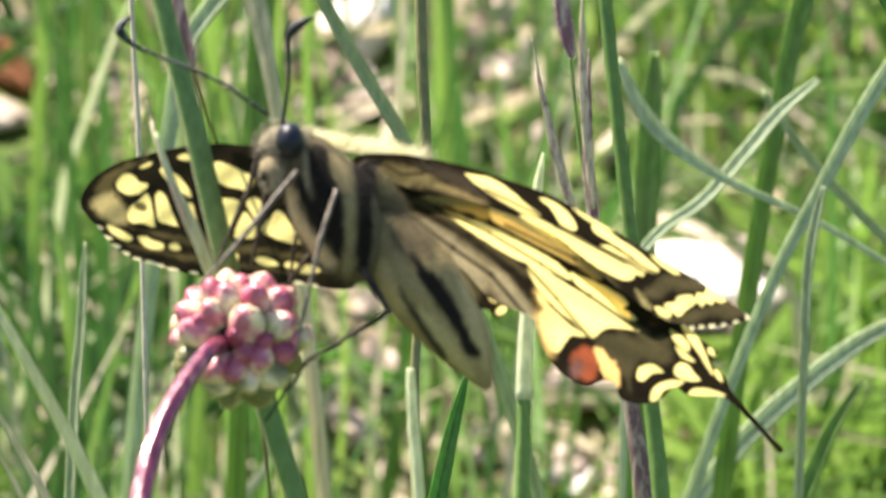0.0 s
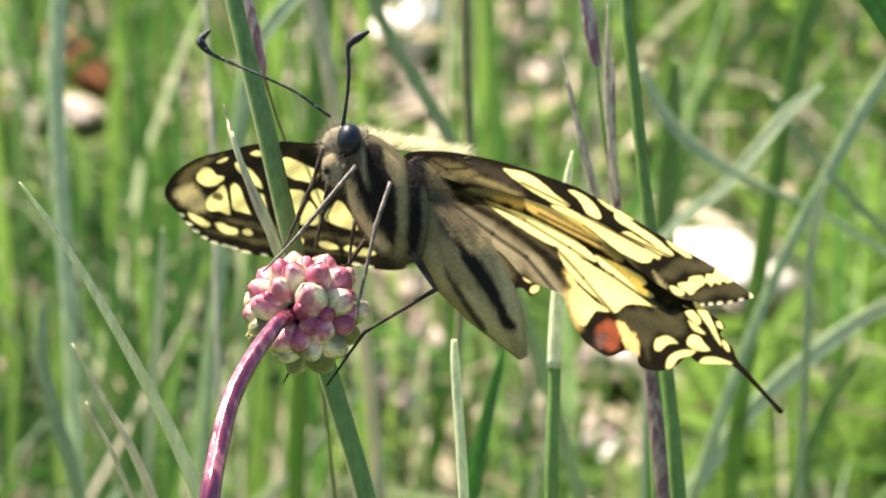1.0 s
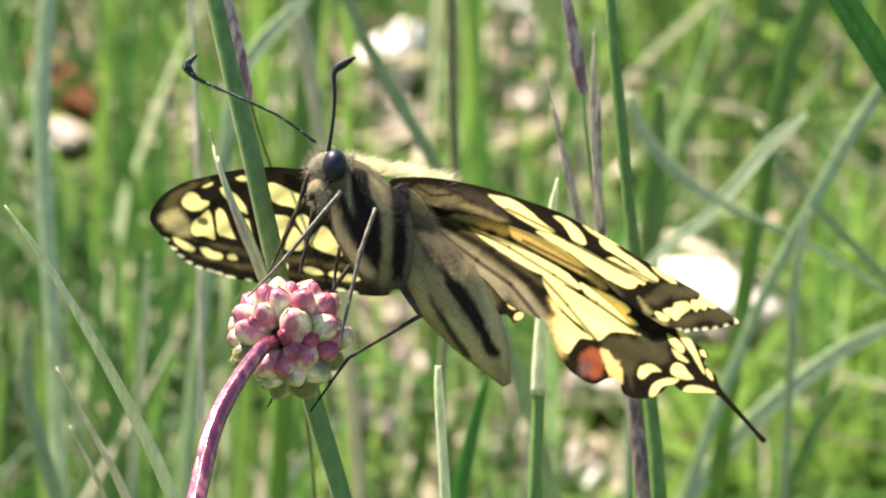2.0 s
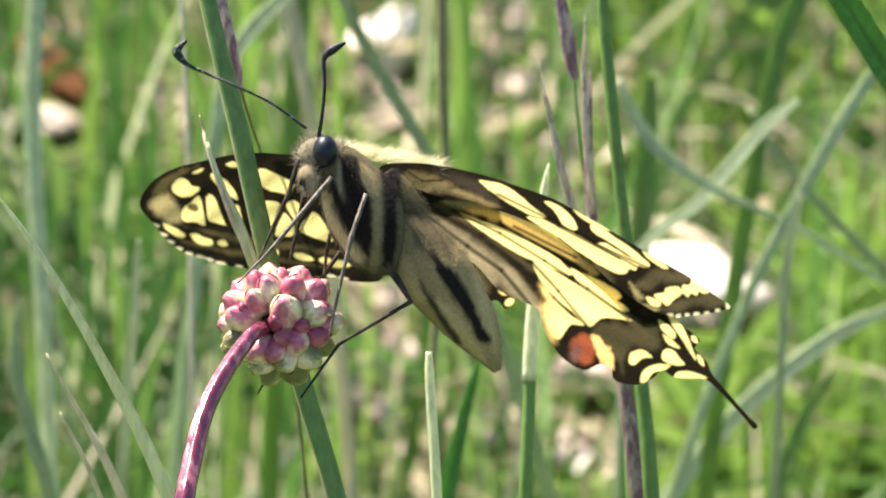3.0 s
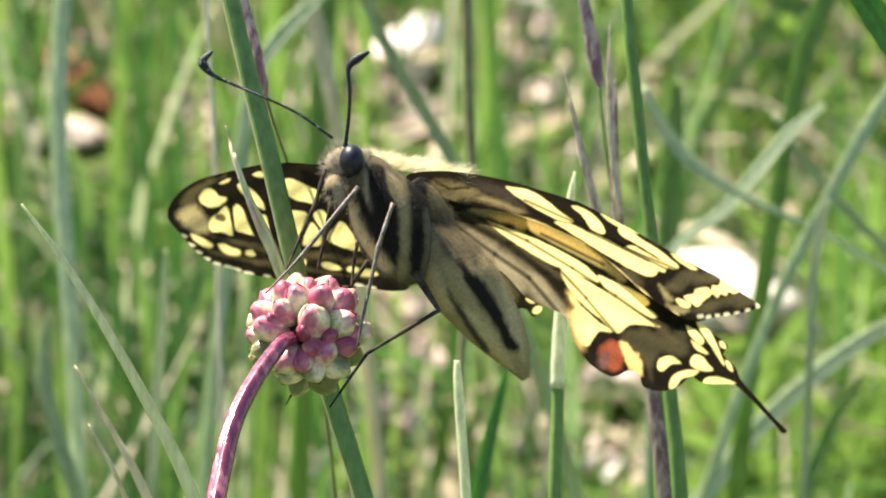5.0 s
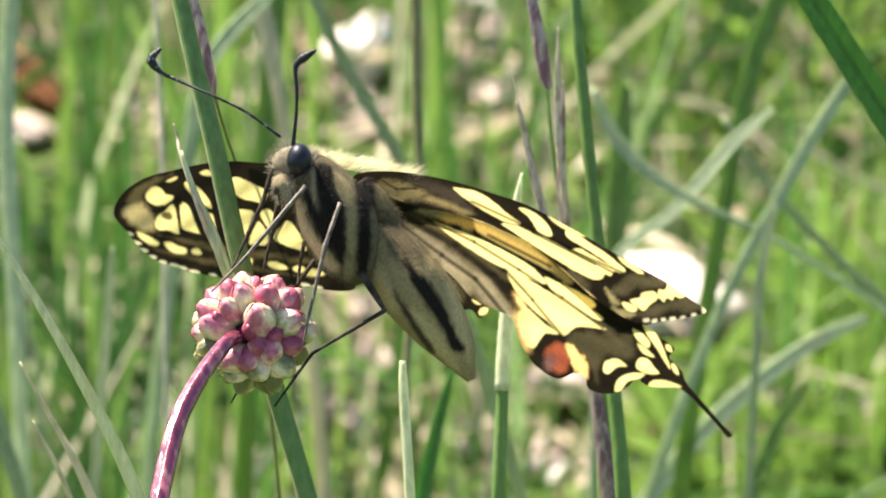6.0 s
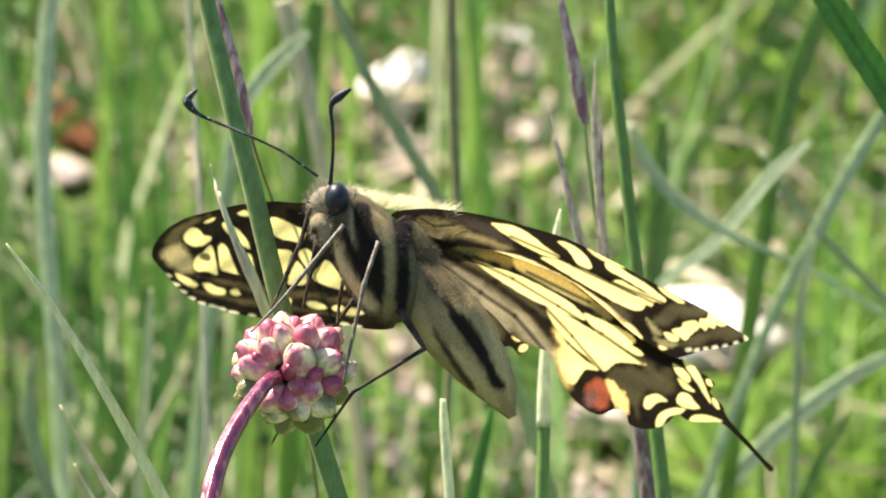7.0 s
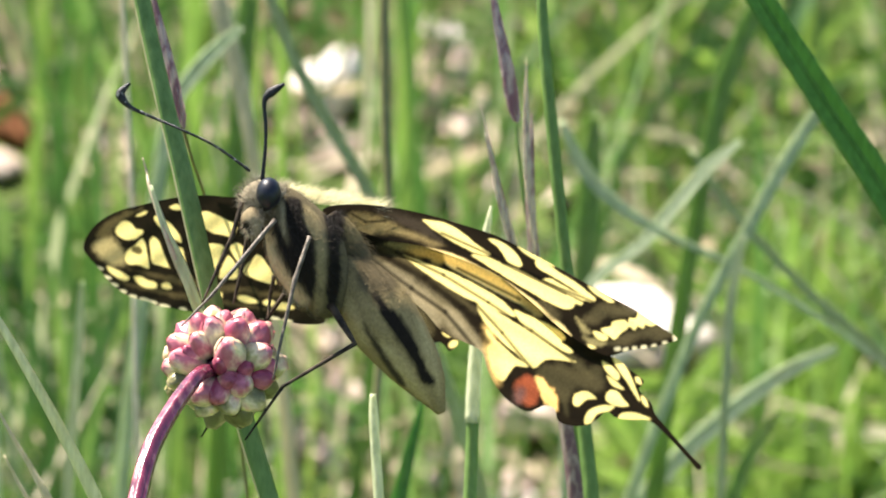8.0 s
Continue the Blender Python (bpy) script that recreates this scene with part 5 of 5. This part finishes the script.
BODY = Vector((-6.0, 3.0, 1.0))
butterfly = tagged(new("butterfly"), "yellow and black swallowtail butterfly clinging to a flower bud", "butterfly")
butterfly.matrix_world = STAGE @ Matrix.Translation(BODY / 1000)


def spot(cx, cz, rx, rz, lean=0.0, n=12):
    c, s = math.cos(lean), math.sin(lean)
    return [(cx + rx * math.cos(a) * c - rz * math.sin(a) * s, cz + rx * math.cos(a) * s + rz * math.sin(a) * c) for a in (2 * math.pi * k / n for k in range(n))]


def near_depth(x, z):
    return 6 + 0.30 * (x + 5) - 0.60 * (z - 5) - 0.006 * (x - 12) ** 2 + 0.6 + 0.12 * math.sin(1.1 * x + 2.3 * z)


def near_hind_depth(x, z):
    return near_depth(x, z) - 0.55


def far_depth(x, z):
    return 5 - 1.3 * (x + 8) - 1.2 * (z - 5) + 0.15 * math.sin(1.3 * x - 2 * z)


def far_hind_depth(x, z):
    return 18 + 0.25 * x - 0.5 * (z + 5)


def patches(groups):
    return [(poly, tint, soft) for polys, tint, soft in groups for poly in polys]


HIDDEN = [[(3.0, 1.2), (6.5, 1.0), (9.5, -0.2), (13.5, -2.4), (16.8, -4.8), (19.5, -7.4), (18.6, -8.6), (15.5, -6.5), (12, -4), (7.0, -1.8), (3.0, -0.2)]]
near_fore = wing("forewing", FORE_EDGE, patches([(HIDDEN, (0.90, 0.70, 0.32), 0.3), (FORE_TAN, (0.22, 0.17, 0.078), 0.8), (FORE_DUSK, (0.055, 0.042, 0.03), 0.8), (FORE_GREY, (0.075, 0.062, 0.032), 0.8), (FORE_COSTA, (0.12, 0.095, 0.065), 0.5), (FORE_BUFF, (0.30, 0.25, 0.115), 0.5), (FORE_CELLS_A, YELLOW, 0.2), (FORE_CELLS_B, YELLOW, 0.2), (FORE_FRINGE, (0.66, 0.60, 0.40), 0.3)]),
     near_depth, (-5, 6, 4), butterfly, "yellow forewing with black veins and bands",
     veins=[(a, b, 0.15) for a, b in FORE_VEINS])
STRAND = [(-1.0, 1.5), (1.4, 0.2), (5.0, -1.7), (8.8, -4.7), (11.3, -7.9)]
FOLD = [(-0.6, 0.2), (3.6, -2.7), (7.0, -5.0), (9.9, -8.4)]
near_hind = wing("hindwing", HIND_EDGE, patches([(HIND_DUST_SHADE[:1], (0.065, 0.055, 0.028), 0.8), (HIND_DUST_SHADE[1:2], (0.20, 0.165, 0.095), 1.3), (HIND_DUST_SHADE[2:3], (0.085, 0.068, 0.034), 0.9), (HIND_DUST_SHADE[3:], OLIVE, 0.8), (HIND_PALE, (0.30, 0.25, 0.155), 1.3),
                                     (HIND_ROOT, (0.03, 0.024, 0.014), 1.2), (HIND_BAND, BLACK, 0.4), (HIND_AMBER[1:], (0.36, 0.28, 0.10), 0.5), (HIND_AMBER[:1], AMBER, 0.35), (HIND_CELLS_A[:4], YELLOW, 0.22), (HIND_CELLS_A[4:], (0.30, 0.25, 0.11), 0.5), (HIND_CELLS_B, YELLOW, 0.2),
                                     (HIND_GLOW[:1], (0.93, 0.62, 0.22), 1.3), (HIND_GLOW[1:], (0.90, 0.50, 0.16), 0.5), ([spot(15.1, -12.6, 1.75, 1.95, 0.3)], BLACK, 0.35), ([spot(15.35, -12.7, 1.25, 1.5, 0.3)], RUST, 0.7), ([spot(14.6, -13.2, 0.6, 0.8)], SLATE, 1.0), (HIND_GLOW[1:], (0.92, 0.60, 0.22), 0.4)]),
     near_hind_depth, (-4, 6, 3), butterfly, "yellow tailed hindwing with a rust-red eyespot",
     veins=[(a, b, 0.19) for a, b in HIND_VEINS] + [(a, b, 0.42) for a, b in zip(STRAND, STRAND[1:])] + [(a, b, 0.26) for a, b in zip(FOLD, FOLD[1:])])
FAR_HEM = [p for p in FAR_FORE_EDGE if p[1] < -1.0 and p[0] < -6.5]
FAR_FRINGE = [spot(x, z + 0.1, 0.52 + 0.1 * math.sin(5 * x), 0.19, -0.22) for x, z in spline(FAR_HEM, 15)]
far_fore = wing("forewing", FAR_FORE_EDGE, patches([(FAR_DUSTY[:1], (0.46, 0.37, 0.17), 0.9), (FAR_DUSTY[1:2], (0.16, 0.12, 0.05), 0.6), (FAR_DUSTY[2:], (0.085, 0.066, 0.03), 0.5), (FAR_CELLS_A, YELLOW, 0.18), (FAR_CELLS_B[:4], YELLOW, 0.18), (FAR_CELLS_B[4:], YELLOW, 0.3), ([spot(-23.95, 0.86, 0.62, 0.42, -0.3)], (0.13, 0.105, 0.04), 0.3), (FAR_FRINGE, (0.80, 0.72, 0.46), 0.3)]),
                far_depth, (-9, 6, 4), butterfly, "yellow forewing with black veins and bands", veins=[(a, b, 0.13) for a, b in FAR_VEINS])
wing("hindwing", FAR_HIND_EDGE, [(spot(7.1, -7.3, 0.5, 0.28, -0.5), YELLOW, 0.25), (spot(7.8, -8.3, 0.55, 0.36, 0.5), YELLOW, 0.25), (spot(4, -6, 2, 1.2, -0.8), OLIVE, 1.0)], far_hind_depth, (-4, 10, 0), butterfly,
     "yellow hindwing edge behind the abdomen")


def body_part(name, line, base, markings, label, squash=0.9, sides=64, rings=56):
    """A lofted body section; line holds x, y, z, radius; markings holds polygons with their colour and softness."""
    row = spline(line, rings)
    verts, faces, flat = [], [], []
    for i, q in enumerate(row):
        way = Vector(row[min(i + 1, rings)][:3]) - Vector(row[max(i - 1, 0)][:3])
        way.normalize()
        side = way.cross(Vector((0, 1, 0))).normalized() * -1
        other = way.cross(side)
        for k in range(sides):
            a = 2 * math.pi * k / sides
            off = side * math.cos(a) + other * (math.sin(a) * squash)
            p = Vector(q[:3]) + off * q[3] * (1 + 0.03 * noise.noise((i * 0.3, k * 0.35, 1)))
            verts.append((p - BODY) / 1000)
            flat.append((p.x + 0.22 * noise.noise((p.x * 1.6, p.z * 0.8, 5)), p.z))
    flat = np.array(flat)
    colour = np.tile(np.array(base, float), (len(flat), 1))
    for poly, tint, soft in markings:
        k = np.clip(inside_distance(flat, rounded(poly, 3)) / soft + 0.5, 0, 1)
        colour += (np.array(tint) - colour) * (k * k * (3 - 2 * k))[:, None]
    colour = np.column_stack([colour, np.ones(len(colour))])
    for i in range(rings):
        for k in range(sides):
            a, b = i * sides + k, i * sides + (k + 1) % sides
            faces.append((a, b, b + sides, a + sides))
    faces.append(tuple(reversed(range(sides))))
    faces.append(tuple(rings * sides + k for k in range(sides)))
    me = mesh_from(name, verts, faces, FUR_SKIN)
    layer = me.color_attributes.new("scales", "FLOAT_COLOR", "POINT")
    layer.data.foreach_set("color", colour.ravel())
    return part(name, me, butterfly, label)


FUR_BLACK = (0.016, 0.012, 0.009)
TAN_HAIR = skin_material("cream_tan_hair", [(0.3, (0.15, 0.115, 0.055)), (0.7, (0.31, 0.245, 0.125))], 300, 0.7, 0.2)
thorax = body_part("thorax", [(-10.2, 2.4, 6.8, 1.0), (-8.9, 2.4, 4.8, 2.5), (-6.9, 2.6, 1.0, 3.75), (-5.5, 2.9, -2.4, 3.05), (-4.8, 3.2, -4.6, 1.8), (-4.6, 3.4, -5.6, 0.6)], (0.125, 0.10, 0.055),
                   patches([(THORAX_PALE[:1], (0.26, 0.205, 0.10), 0.5), (THORAX_PALE[1:2], (0.26, 0.21, 0.12), 0.3), (THORAX_PALE[2:], (0.50, 0.41, 0.24), 0.9), (THORAX_BLACK, FUR_BLACK, 0.4), ([spot(-7.6, 2.2, 3.2, 0.75, -1.25), spot(-8.3, 0.0, 2.4, 0.55, -1.05)], FUR_BLACK, 0.4)]), "furry cream thorax with black stripes")
abdomen = body_part("abdomen", [(-3.4, 5.2, 0.4, 1.6), (-2.4, 4.8, -1.7, 2.8), (0.2, 4.4, -5.2, 3.55), (2.7, 4.2, -8.6, 3.1), (4.9, 4.3, -11.8, 2.1), (6.6, 4.5, -15.0, 0.4)], (0.28, 0.21, 0.095),
                    patches([(ABD_PALE, (0.43, 0.33, 0.155), 0.9), ([spot(2.2, -6.8, 5.2, 0.62, -0.98), *ABD_BLACK[:1]], FUR_BLACK, 0.35), (ABD_BLACK[1:3], (0.05, 0.038, 0.022), 0.4), (ABD_BLACK[3:], (0.10, 0.08, 0.045), 1.0), ([spot(0.2, -1.2, 2.6, 1.7, -0.9)], (0.11, 0.085, 0.045), 1.6), (THORAX_BLACK[3:], FUR_BLACK, 0.6)]), "cream-grey abdomen with a black stripe along it")
wing_root = body_part("wing_root", [(-4.7, 4.6, 4.4, 0.9), (-3.6, 5.0, 2.6, 1.7), (-2.7, 5.3, 0.6, 2.0), (-1.6, 5.4, -1.6, 2.0), (-0.6, 5.6, -3.4, 1.1)], (0.10, 0.08, 0.042),
                      patches([(FORE_TAN, (0.20, 0.155, 0.07), 0.6), (THORAX_BLACK[3:], FUR_BLACK, 0.6)]), "dark olive fur at the wing root")
head = body_part("head", [(-12.9, 2.5, 5.2, 0.8), (-11.9, 2.2, 5.9, 1.6), (-10.6, 2.0, 6.2, 1.7), (-9.3, 2.2, 5.6, 1.5)], (0.26, 0.22, 0.15), [(spot(-11.0, 4.2, 0.9, 1.2), FUR_BLACK, 0.6)], "furry grey head")
palp = body_part("palp", [(-12.0, 0.8, 4.9, 0.5), (-12.3, 0.3, 4.0, 0.95), (-12.0, 0.2, 3.0, 0.8), (-12.2, 0.0, 2.2, 0.3)], (0.26, 0.205, 0.12), [(spot(-13.0, 2.6, 0.9, 1.2), FUR_BLACK, 0.8)], "cream furry palp")


def ball(name, at, r, mat, parent, label=""):
    bm = bmesh.new()
    bmesh.ops.create_uvsphere(bm, u_segments=28, v_segments=18, radius=r / 1000)
    for v in bm.verts:
        v.co.x *= 0.84
        v.co.z *= 1.06
    me = bpy.data.meshes.new(name)
    bm.to_mesh(me)
    bm.free()
    me.polygons.foreach_set("use_smooth", [True] * len(me.polygons))
    me.materials.append(mat)
    ob = part(name, me, parent, label)
    ob.location = (Vector(at) - BODY) / 1000
    return ob


ball("eye", (-10.55, 0.3, 6.55), 1.45, EYE, butterfly, "glossy blue-black compound eye")
ball("eye", (-11.7, 4.4, 6.3), 1.3, EYE, butterfly, "glossy blue-black compound eye")


def jointed(name, points, radii, mat, label=""):
    """A leg of straight segments with slightly thicker joints."""
    line = []
    for a, b, ra, rb in zip(points, points[1:], radii, radii[1:]):
        for k in range(6):
            s = k / 6
            r = ra + (rb - ra) * s
            line.append((*[u + (v - u) * s for u, v in zip(a, b)], r * (1.25 if k == 0 else 0.9 + 0.25 * math.sin(math.pi * s))))
    line.append((*points[-1], radii[-1]))
    pts = [[(c - o) / 1000 for c, o in zip(q[:3], BODY)] for q in line]
    return part(name, tube(name, pts, [q[3] / 1000 for q in line], mat, 8), butterfly, label)


jointed("leg", [(-9.9, -3, 3.9), (-13, -5, 0.1), (-16, -6, -3.5), (-19, -6, -6.6)], [0.2, 0.21, 0.15, 0.08], LIT_LEG)
jointed("leg", [(-13.2, 1, 5.6), (-14.1, 0, 2.3), (-15.5, 0, -0.8), (-17, -1, -4.3)], [0.208, 0.208, 0.16, 0.096], LEG)
jointed("leg", [(-6.5, -3.5, 2.3), (-7.9, -5, -1.9), (-9.4, -6, -8.8), (-10, -6, -11.8)], [0.19, 0.21, 0.13, 0.07], LIT_LEG)
jointed("leg", [(-4.4, 1.5, -4.4), (-2, -1, -8.2), (-9, -5, -12.4), (-12.7, -4, -17.7)], [0.4, 0.224, 0.16, 0.096], LEG)
jointed("leg", [(-12.5, 1.5, 3.1), (-13.3, 1, -1.6), (-14, 1, -4.4)], [0.192, 0.176, 0.096], LEG)
jointed("leg", [(-10, 3, -1.6), (-10.4, 4, -3.8), (-10.6, 3, -6)], [0.192, 0.16, 0.096], LEG)


jointed("leg", [(-9, 5, -3.4), (-13.2, 8, -9.5), (-15.6, 5, -14.8), (-17.0, 2.5, -17.5)], [0.2, 0.18, 0.15, 0.07], LEG)


def antenna(points, radii, mat):
    """A beaded feeler with a curved club, turning at its root."""
    root = Vector(points[0])
    line = spline([(*p, r) for p, r in zip(points, radii)], 64)
    pts = [(Vector(q[:3]) - root) / 1000 for q in line]
    rad = [max(0.03, q[3]) / 1000 * (1.0 + (0.16 if k % 2 else -0.1)) for k, q in enumerate(line)]
    ob = part("antenna", tube("antenna", pts, rad, mat, 8), butterfly, "black clubbed antenna")
    ob.location = (root - BODY) / 1000
    return ob


antenna_near = antenna([(-11.2, 0.5, 7.8), (-10.8, 0, 10.9), (-10.7, 0, 13.4), (-10.8, 0, 15.1), (-10.6, 0, 15.9), (-9.9, 0, 16.5), (-8.7, 0, 17.2)], [0.2, 0.17, 0.17, 0.2, 0.33, 0.45, 0.14], ANTENNA)
antenna([(-12.4, 3, 8.7), (-15.8, 3, 11.1), (-19.1, 3, 12.7), (-22.2, 4, 14), (-24.2, 4, 14.9), (-25.1, 4, 15.8), (-25.2, 4, 16.4), (-24.3, 4, 17.3)], [0.15, 0.13, 0.13, 0.15, 0.22, 0.42, 0.42, 0.14], BEADED)


def fur(name, roots, length, thick, mat, parent, label, seed):
    """Many fine tapered hairs; roots holds pairs of place and way in stage millimetres."""
    rng = random.Random(seed)
    verts, faces = [], []
    for p, way in roots:
        l = length * rng.uniform(0.55, 1.2)
        way = (way + Vector((rng.uniform(-0.4, 0.4), rng.uniform(-0.4, 0.4), rng.uniform(-0.4, 0.4)))).normalized()
        side = way.cross(Vector((0.3, 1, 0.2))).normalized()
        other = way.cross(side)
        bend = Vector((rng.uniform(-0.2, 0.2), 0, -0.25)) * l
        a = len(verts)
        for s in (0.0, 0.55):
            c = p + way * (l * s) + bend * (s * s)
            for k in range(3):
                t = 2.094 * k
                verts.append((c + (side * math.cos(t) + other * math.sin(t)) * (thick * (1 - 0.5 * s)) - BODY) / 1000)
        verts.append((p + way * l + bend - BODY) / 1000)
        for k in range(3):
            q = (k + 1) % 3
            faces += [(a + k, a + q, a + 3 + q, a + 3 + k), (a + 3 + k, a + 3 + q, a + 6)]
    ob = part(name, mesh_from(name, verts, faces, mat), parent, label)
    return tagged(ob, kind="stuff")


def hair_roots(ob, count, drift, seed, pick):
    """Places on a body part whose colour passes pick."""
    rng = random.Random(seed)
    me = ob.data
    col = me.color_attributes["scales"].data
    out = []
    while len(out) < count:
        f = me.polygons[rng.randrange(len(me.polygons) - 2)]
        c = col[f.vertices[0]].color
        p = f.center * 1000 + BODY + Vector((rng.uniform(-0.2, 0.2), rng.uniform(-0.1, 0.1), rng.uniform(-0.2, 0.2)))
        if pick(c[0], p):
            out.append((p, (f.normal * 0.8 + Vector(drift)).normalized()))
    return out


DRIFT = (0.35, 0.1, -0.55)
fur("pale_belly_fur", hair_roots(thorax, 600, DRIFT, 15, lambda c, p: c > 0.38), 0.5, 0.012, HEAD_HAIR, thorax, "pale grey belly fur", 15)
fur("cream_fur", hair_roots(thorax, 1300, DRIFT, 1, lambda c, p: 0.22 < c < 0.38), 0.5, 0.012, TAN_HAIR, thorax, "grey-cream thorax fur", 1)
fur("olive_fur", hair_roots(thorax, 1600, DRIFT, 14, lambda c, p: 0.07 < c < 0.22), 0.5, 0.012, MID_HAIR, thorax, "olive-grey thorax fur", 14)
fur("black_fur", hair_roots(thorax, 2600, DRIFT, 2, lambda c, p: c < 0.05), 0.75, 0.018, DARK_HAIR, thorax, "black thorax fur", 2)
fur("abdomen_fur", hair_roots(abdomen, 3600, DRIFT, 3, lambda c, p: c > 0.2), 0.24, 0.010, TAN_HAIR, abdomen, "short grey-cream fur", 3)
fur("tan_abdomen_fur", hair_roots(abdomen, 900, DRIFT, 13, lambda c, p: p.z > -3.6 and c > 0.1), 0.9, 0.014, MID_HAIR, abdomen, "olive-tan fur near the wing root", 13)
fur("root_fur", hair_roots(wing_root, 1100, (0.6, 0.0, -0.6), 8, lambda c, p: c > 0.09), 1.0, 0.014, MID_HAIR, wing_root, "olive fur", 8)
fur("black_root_fur", hair_roots(wing_root, 500, (0.4, 0.0, -0.6), 9, lambda c, p: c < 0.06), 0.8, 0.016, DARK_HAIR, wing_root, "black fur", 9)
fur("head_fur", hair_roots(head, 800, (-0.3, -0.2, 0.5), 4, lambda c, p: True), 1.1, 0.016, HEAD_HAIR, head, "bristly grey fur", 4)
fur("dark_head_fur", hair_roots(head, 500, (0.0, 0.0, 0.8), 5, lambda c, p: True), 1.2, 0.018, DARK_HAIR, head, "bristly dark fur", 5)
fur("palp_fur", hair_roots(palp, 400, (-0.4, -0.3, -0.2), 6, lambda c, p: True), 0.7, 0.014, HEAD_HAIR, palp, "cream bristles", 6)


def mane():
    """The cream hairs of the back, standing up above the wing roots."""
    rng = random.Random(21)
    roots = []
    for _ in range(1000):
        s = rng.random() ** 1.3
        x = -10.0 + 11.0 * s
        z = 7.0 - 1.9 * s + rng.uniform(-0.8, 0.4)
        roots.append((Vector((x, 6.2 + 0.25 * (x + 5) + rng.uniform(-0.3, 2.5), z)), Vector((0.8, 0.2, rng.uniform(0.1, 0.8) + 0.3 * (1 - s)))))
    return fur("mane", roots, 1.9, 0.016, CREAM_HAIR, butterfly, "long cream hairs of the back", 22)


mane()


# ---------------------------------------------------------------- what moves
def motions():
    """Small quivers of the wings and the near feeler, and a gust in the grass."""
    near = near_fore.location.copy()
    lift = [(0.0, 2.1), (0.5, 2.1), (1.0, 2.0), (1.5, 1.6), (1.7, 1.5), (2.8, 1.5), (3.0, 1.4), (3.5, 0.0), (4.0, -1.0), (4.5, 0.4), (4.7, 0.4), (5.8, 0.1), (6.0, 0.5), (6.5, -0.3), (7.0, -0.5), (7.5, -1.9), (8.0, -0.15)]
    walk(near_fore, [(t, pose(*near, 0, a, 0)) for t, a in lift])
    low = near_hind.location.copy()
    dip = [(0.0, 0.8), (0.5, 0.8), (1.0, 0.55), (3.0, 0.6), (3.5, 0.0), (4.0, 0.0), (4.5, 0.5), (6.0, 0.45), (7.0, 0.5), (7.5, 0.1), (8.0, 0.55)]
    walk(near_hind, [(t, pose(*low, 0, a, 0)) for t, a in dip])
    far = far_fore.location.copy()
    fold = [(0.0, 0.0), (1.5, 0.0), (3.0, 0.0), (3.5, 1.0), (4.0, 0.6), (4.5, 0.2), (4.7, 0.1), (5.8, 0.0), (8.0, 0.0)]
    walk(far_fore, [(t, pose(far.x + k * -0.00029, far.y, far.z + k * 0.00028, k * 2.06, k * 0.07, k * -2.11)) for t, k in fold])
    root = antenna_near.location.copy()
    sway = [(0.0, 0.8), (1.5, 0.6), (3.5, 0.0), (4.0, -1.2), (4.5, -0.4), (6.0, -1.8), (7.0, -2.6), (8.0, -2.1)]
    walk(antenna_near, [(t, pose(*root, 0, a, 0)) for t, a in sway])
    for tuft, reach in SWAYING:
        x, y, z = tuft.location
        gust = [(0.0, -1.0), (3.0, -0.9), (3.5, 0.0), (4.0, -0.5), (4.5, -0.8), (6.0, -1.1), (7.0, -1.0), (7.5, -0.6), (8.0, -1.1)]
        walk(tuft, [(t, pose(x + a * reach / 1000, y, z)) for t, a in gust])


motions()
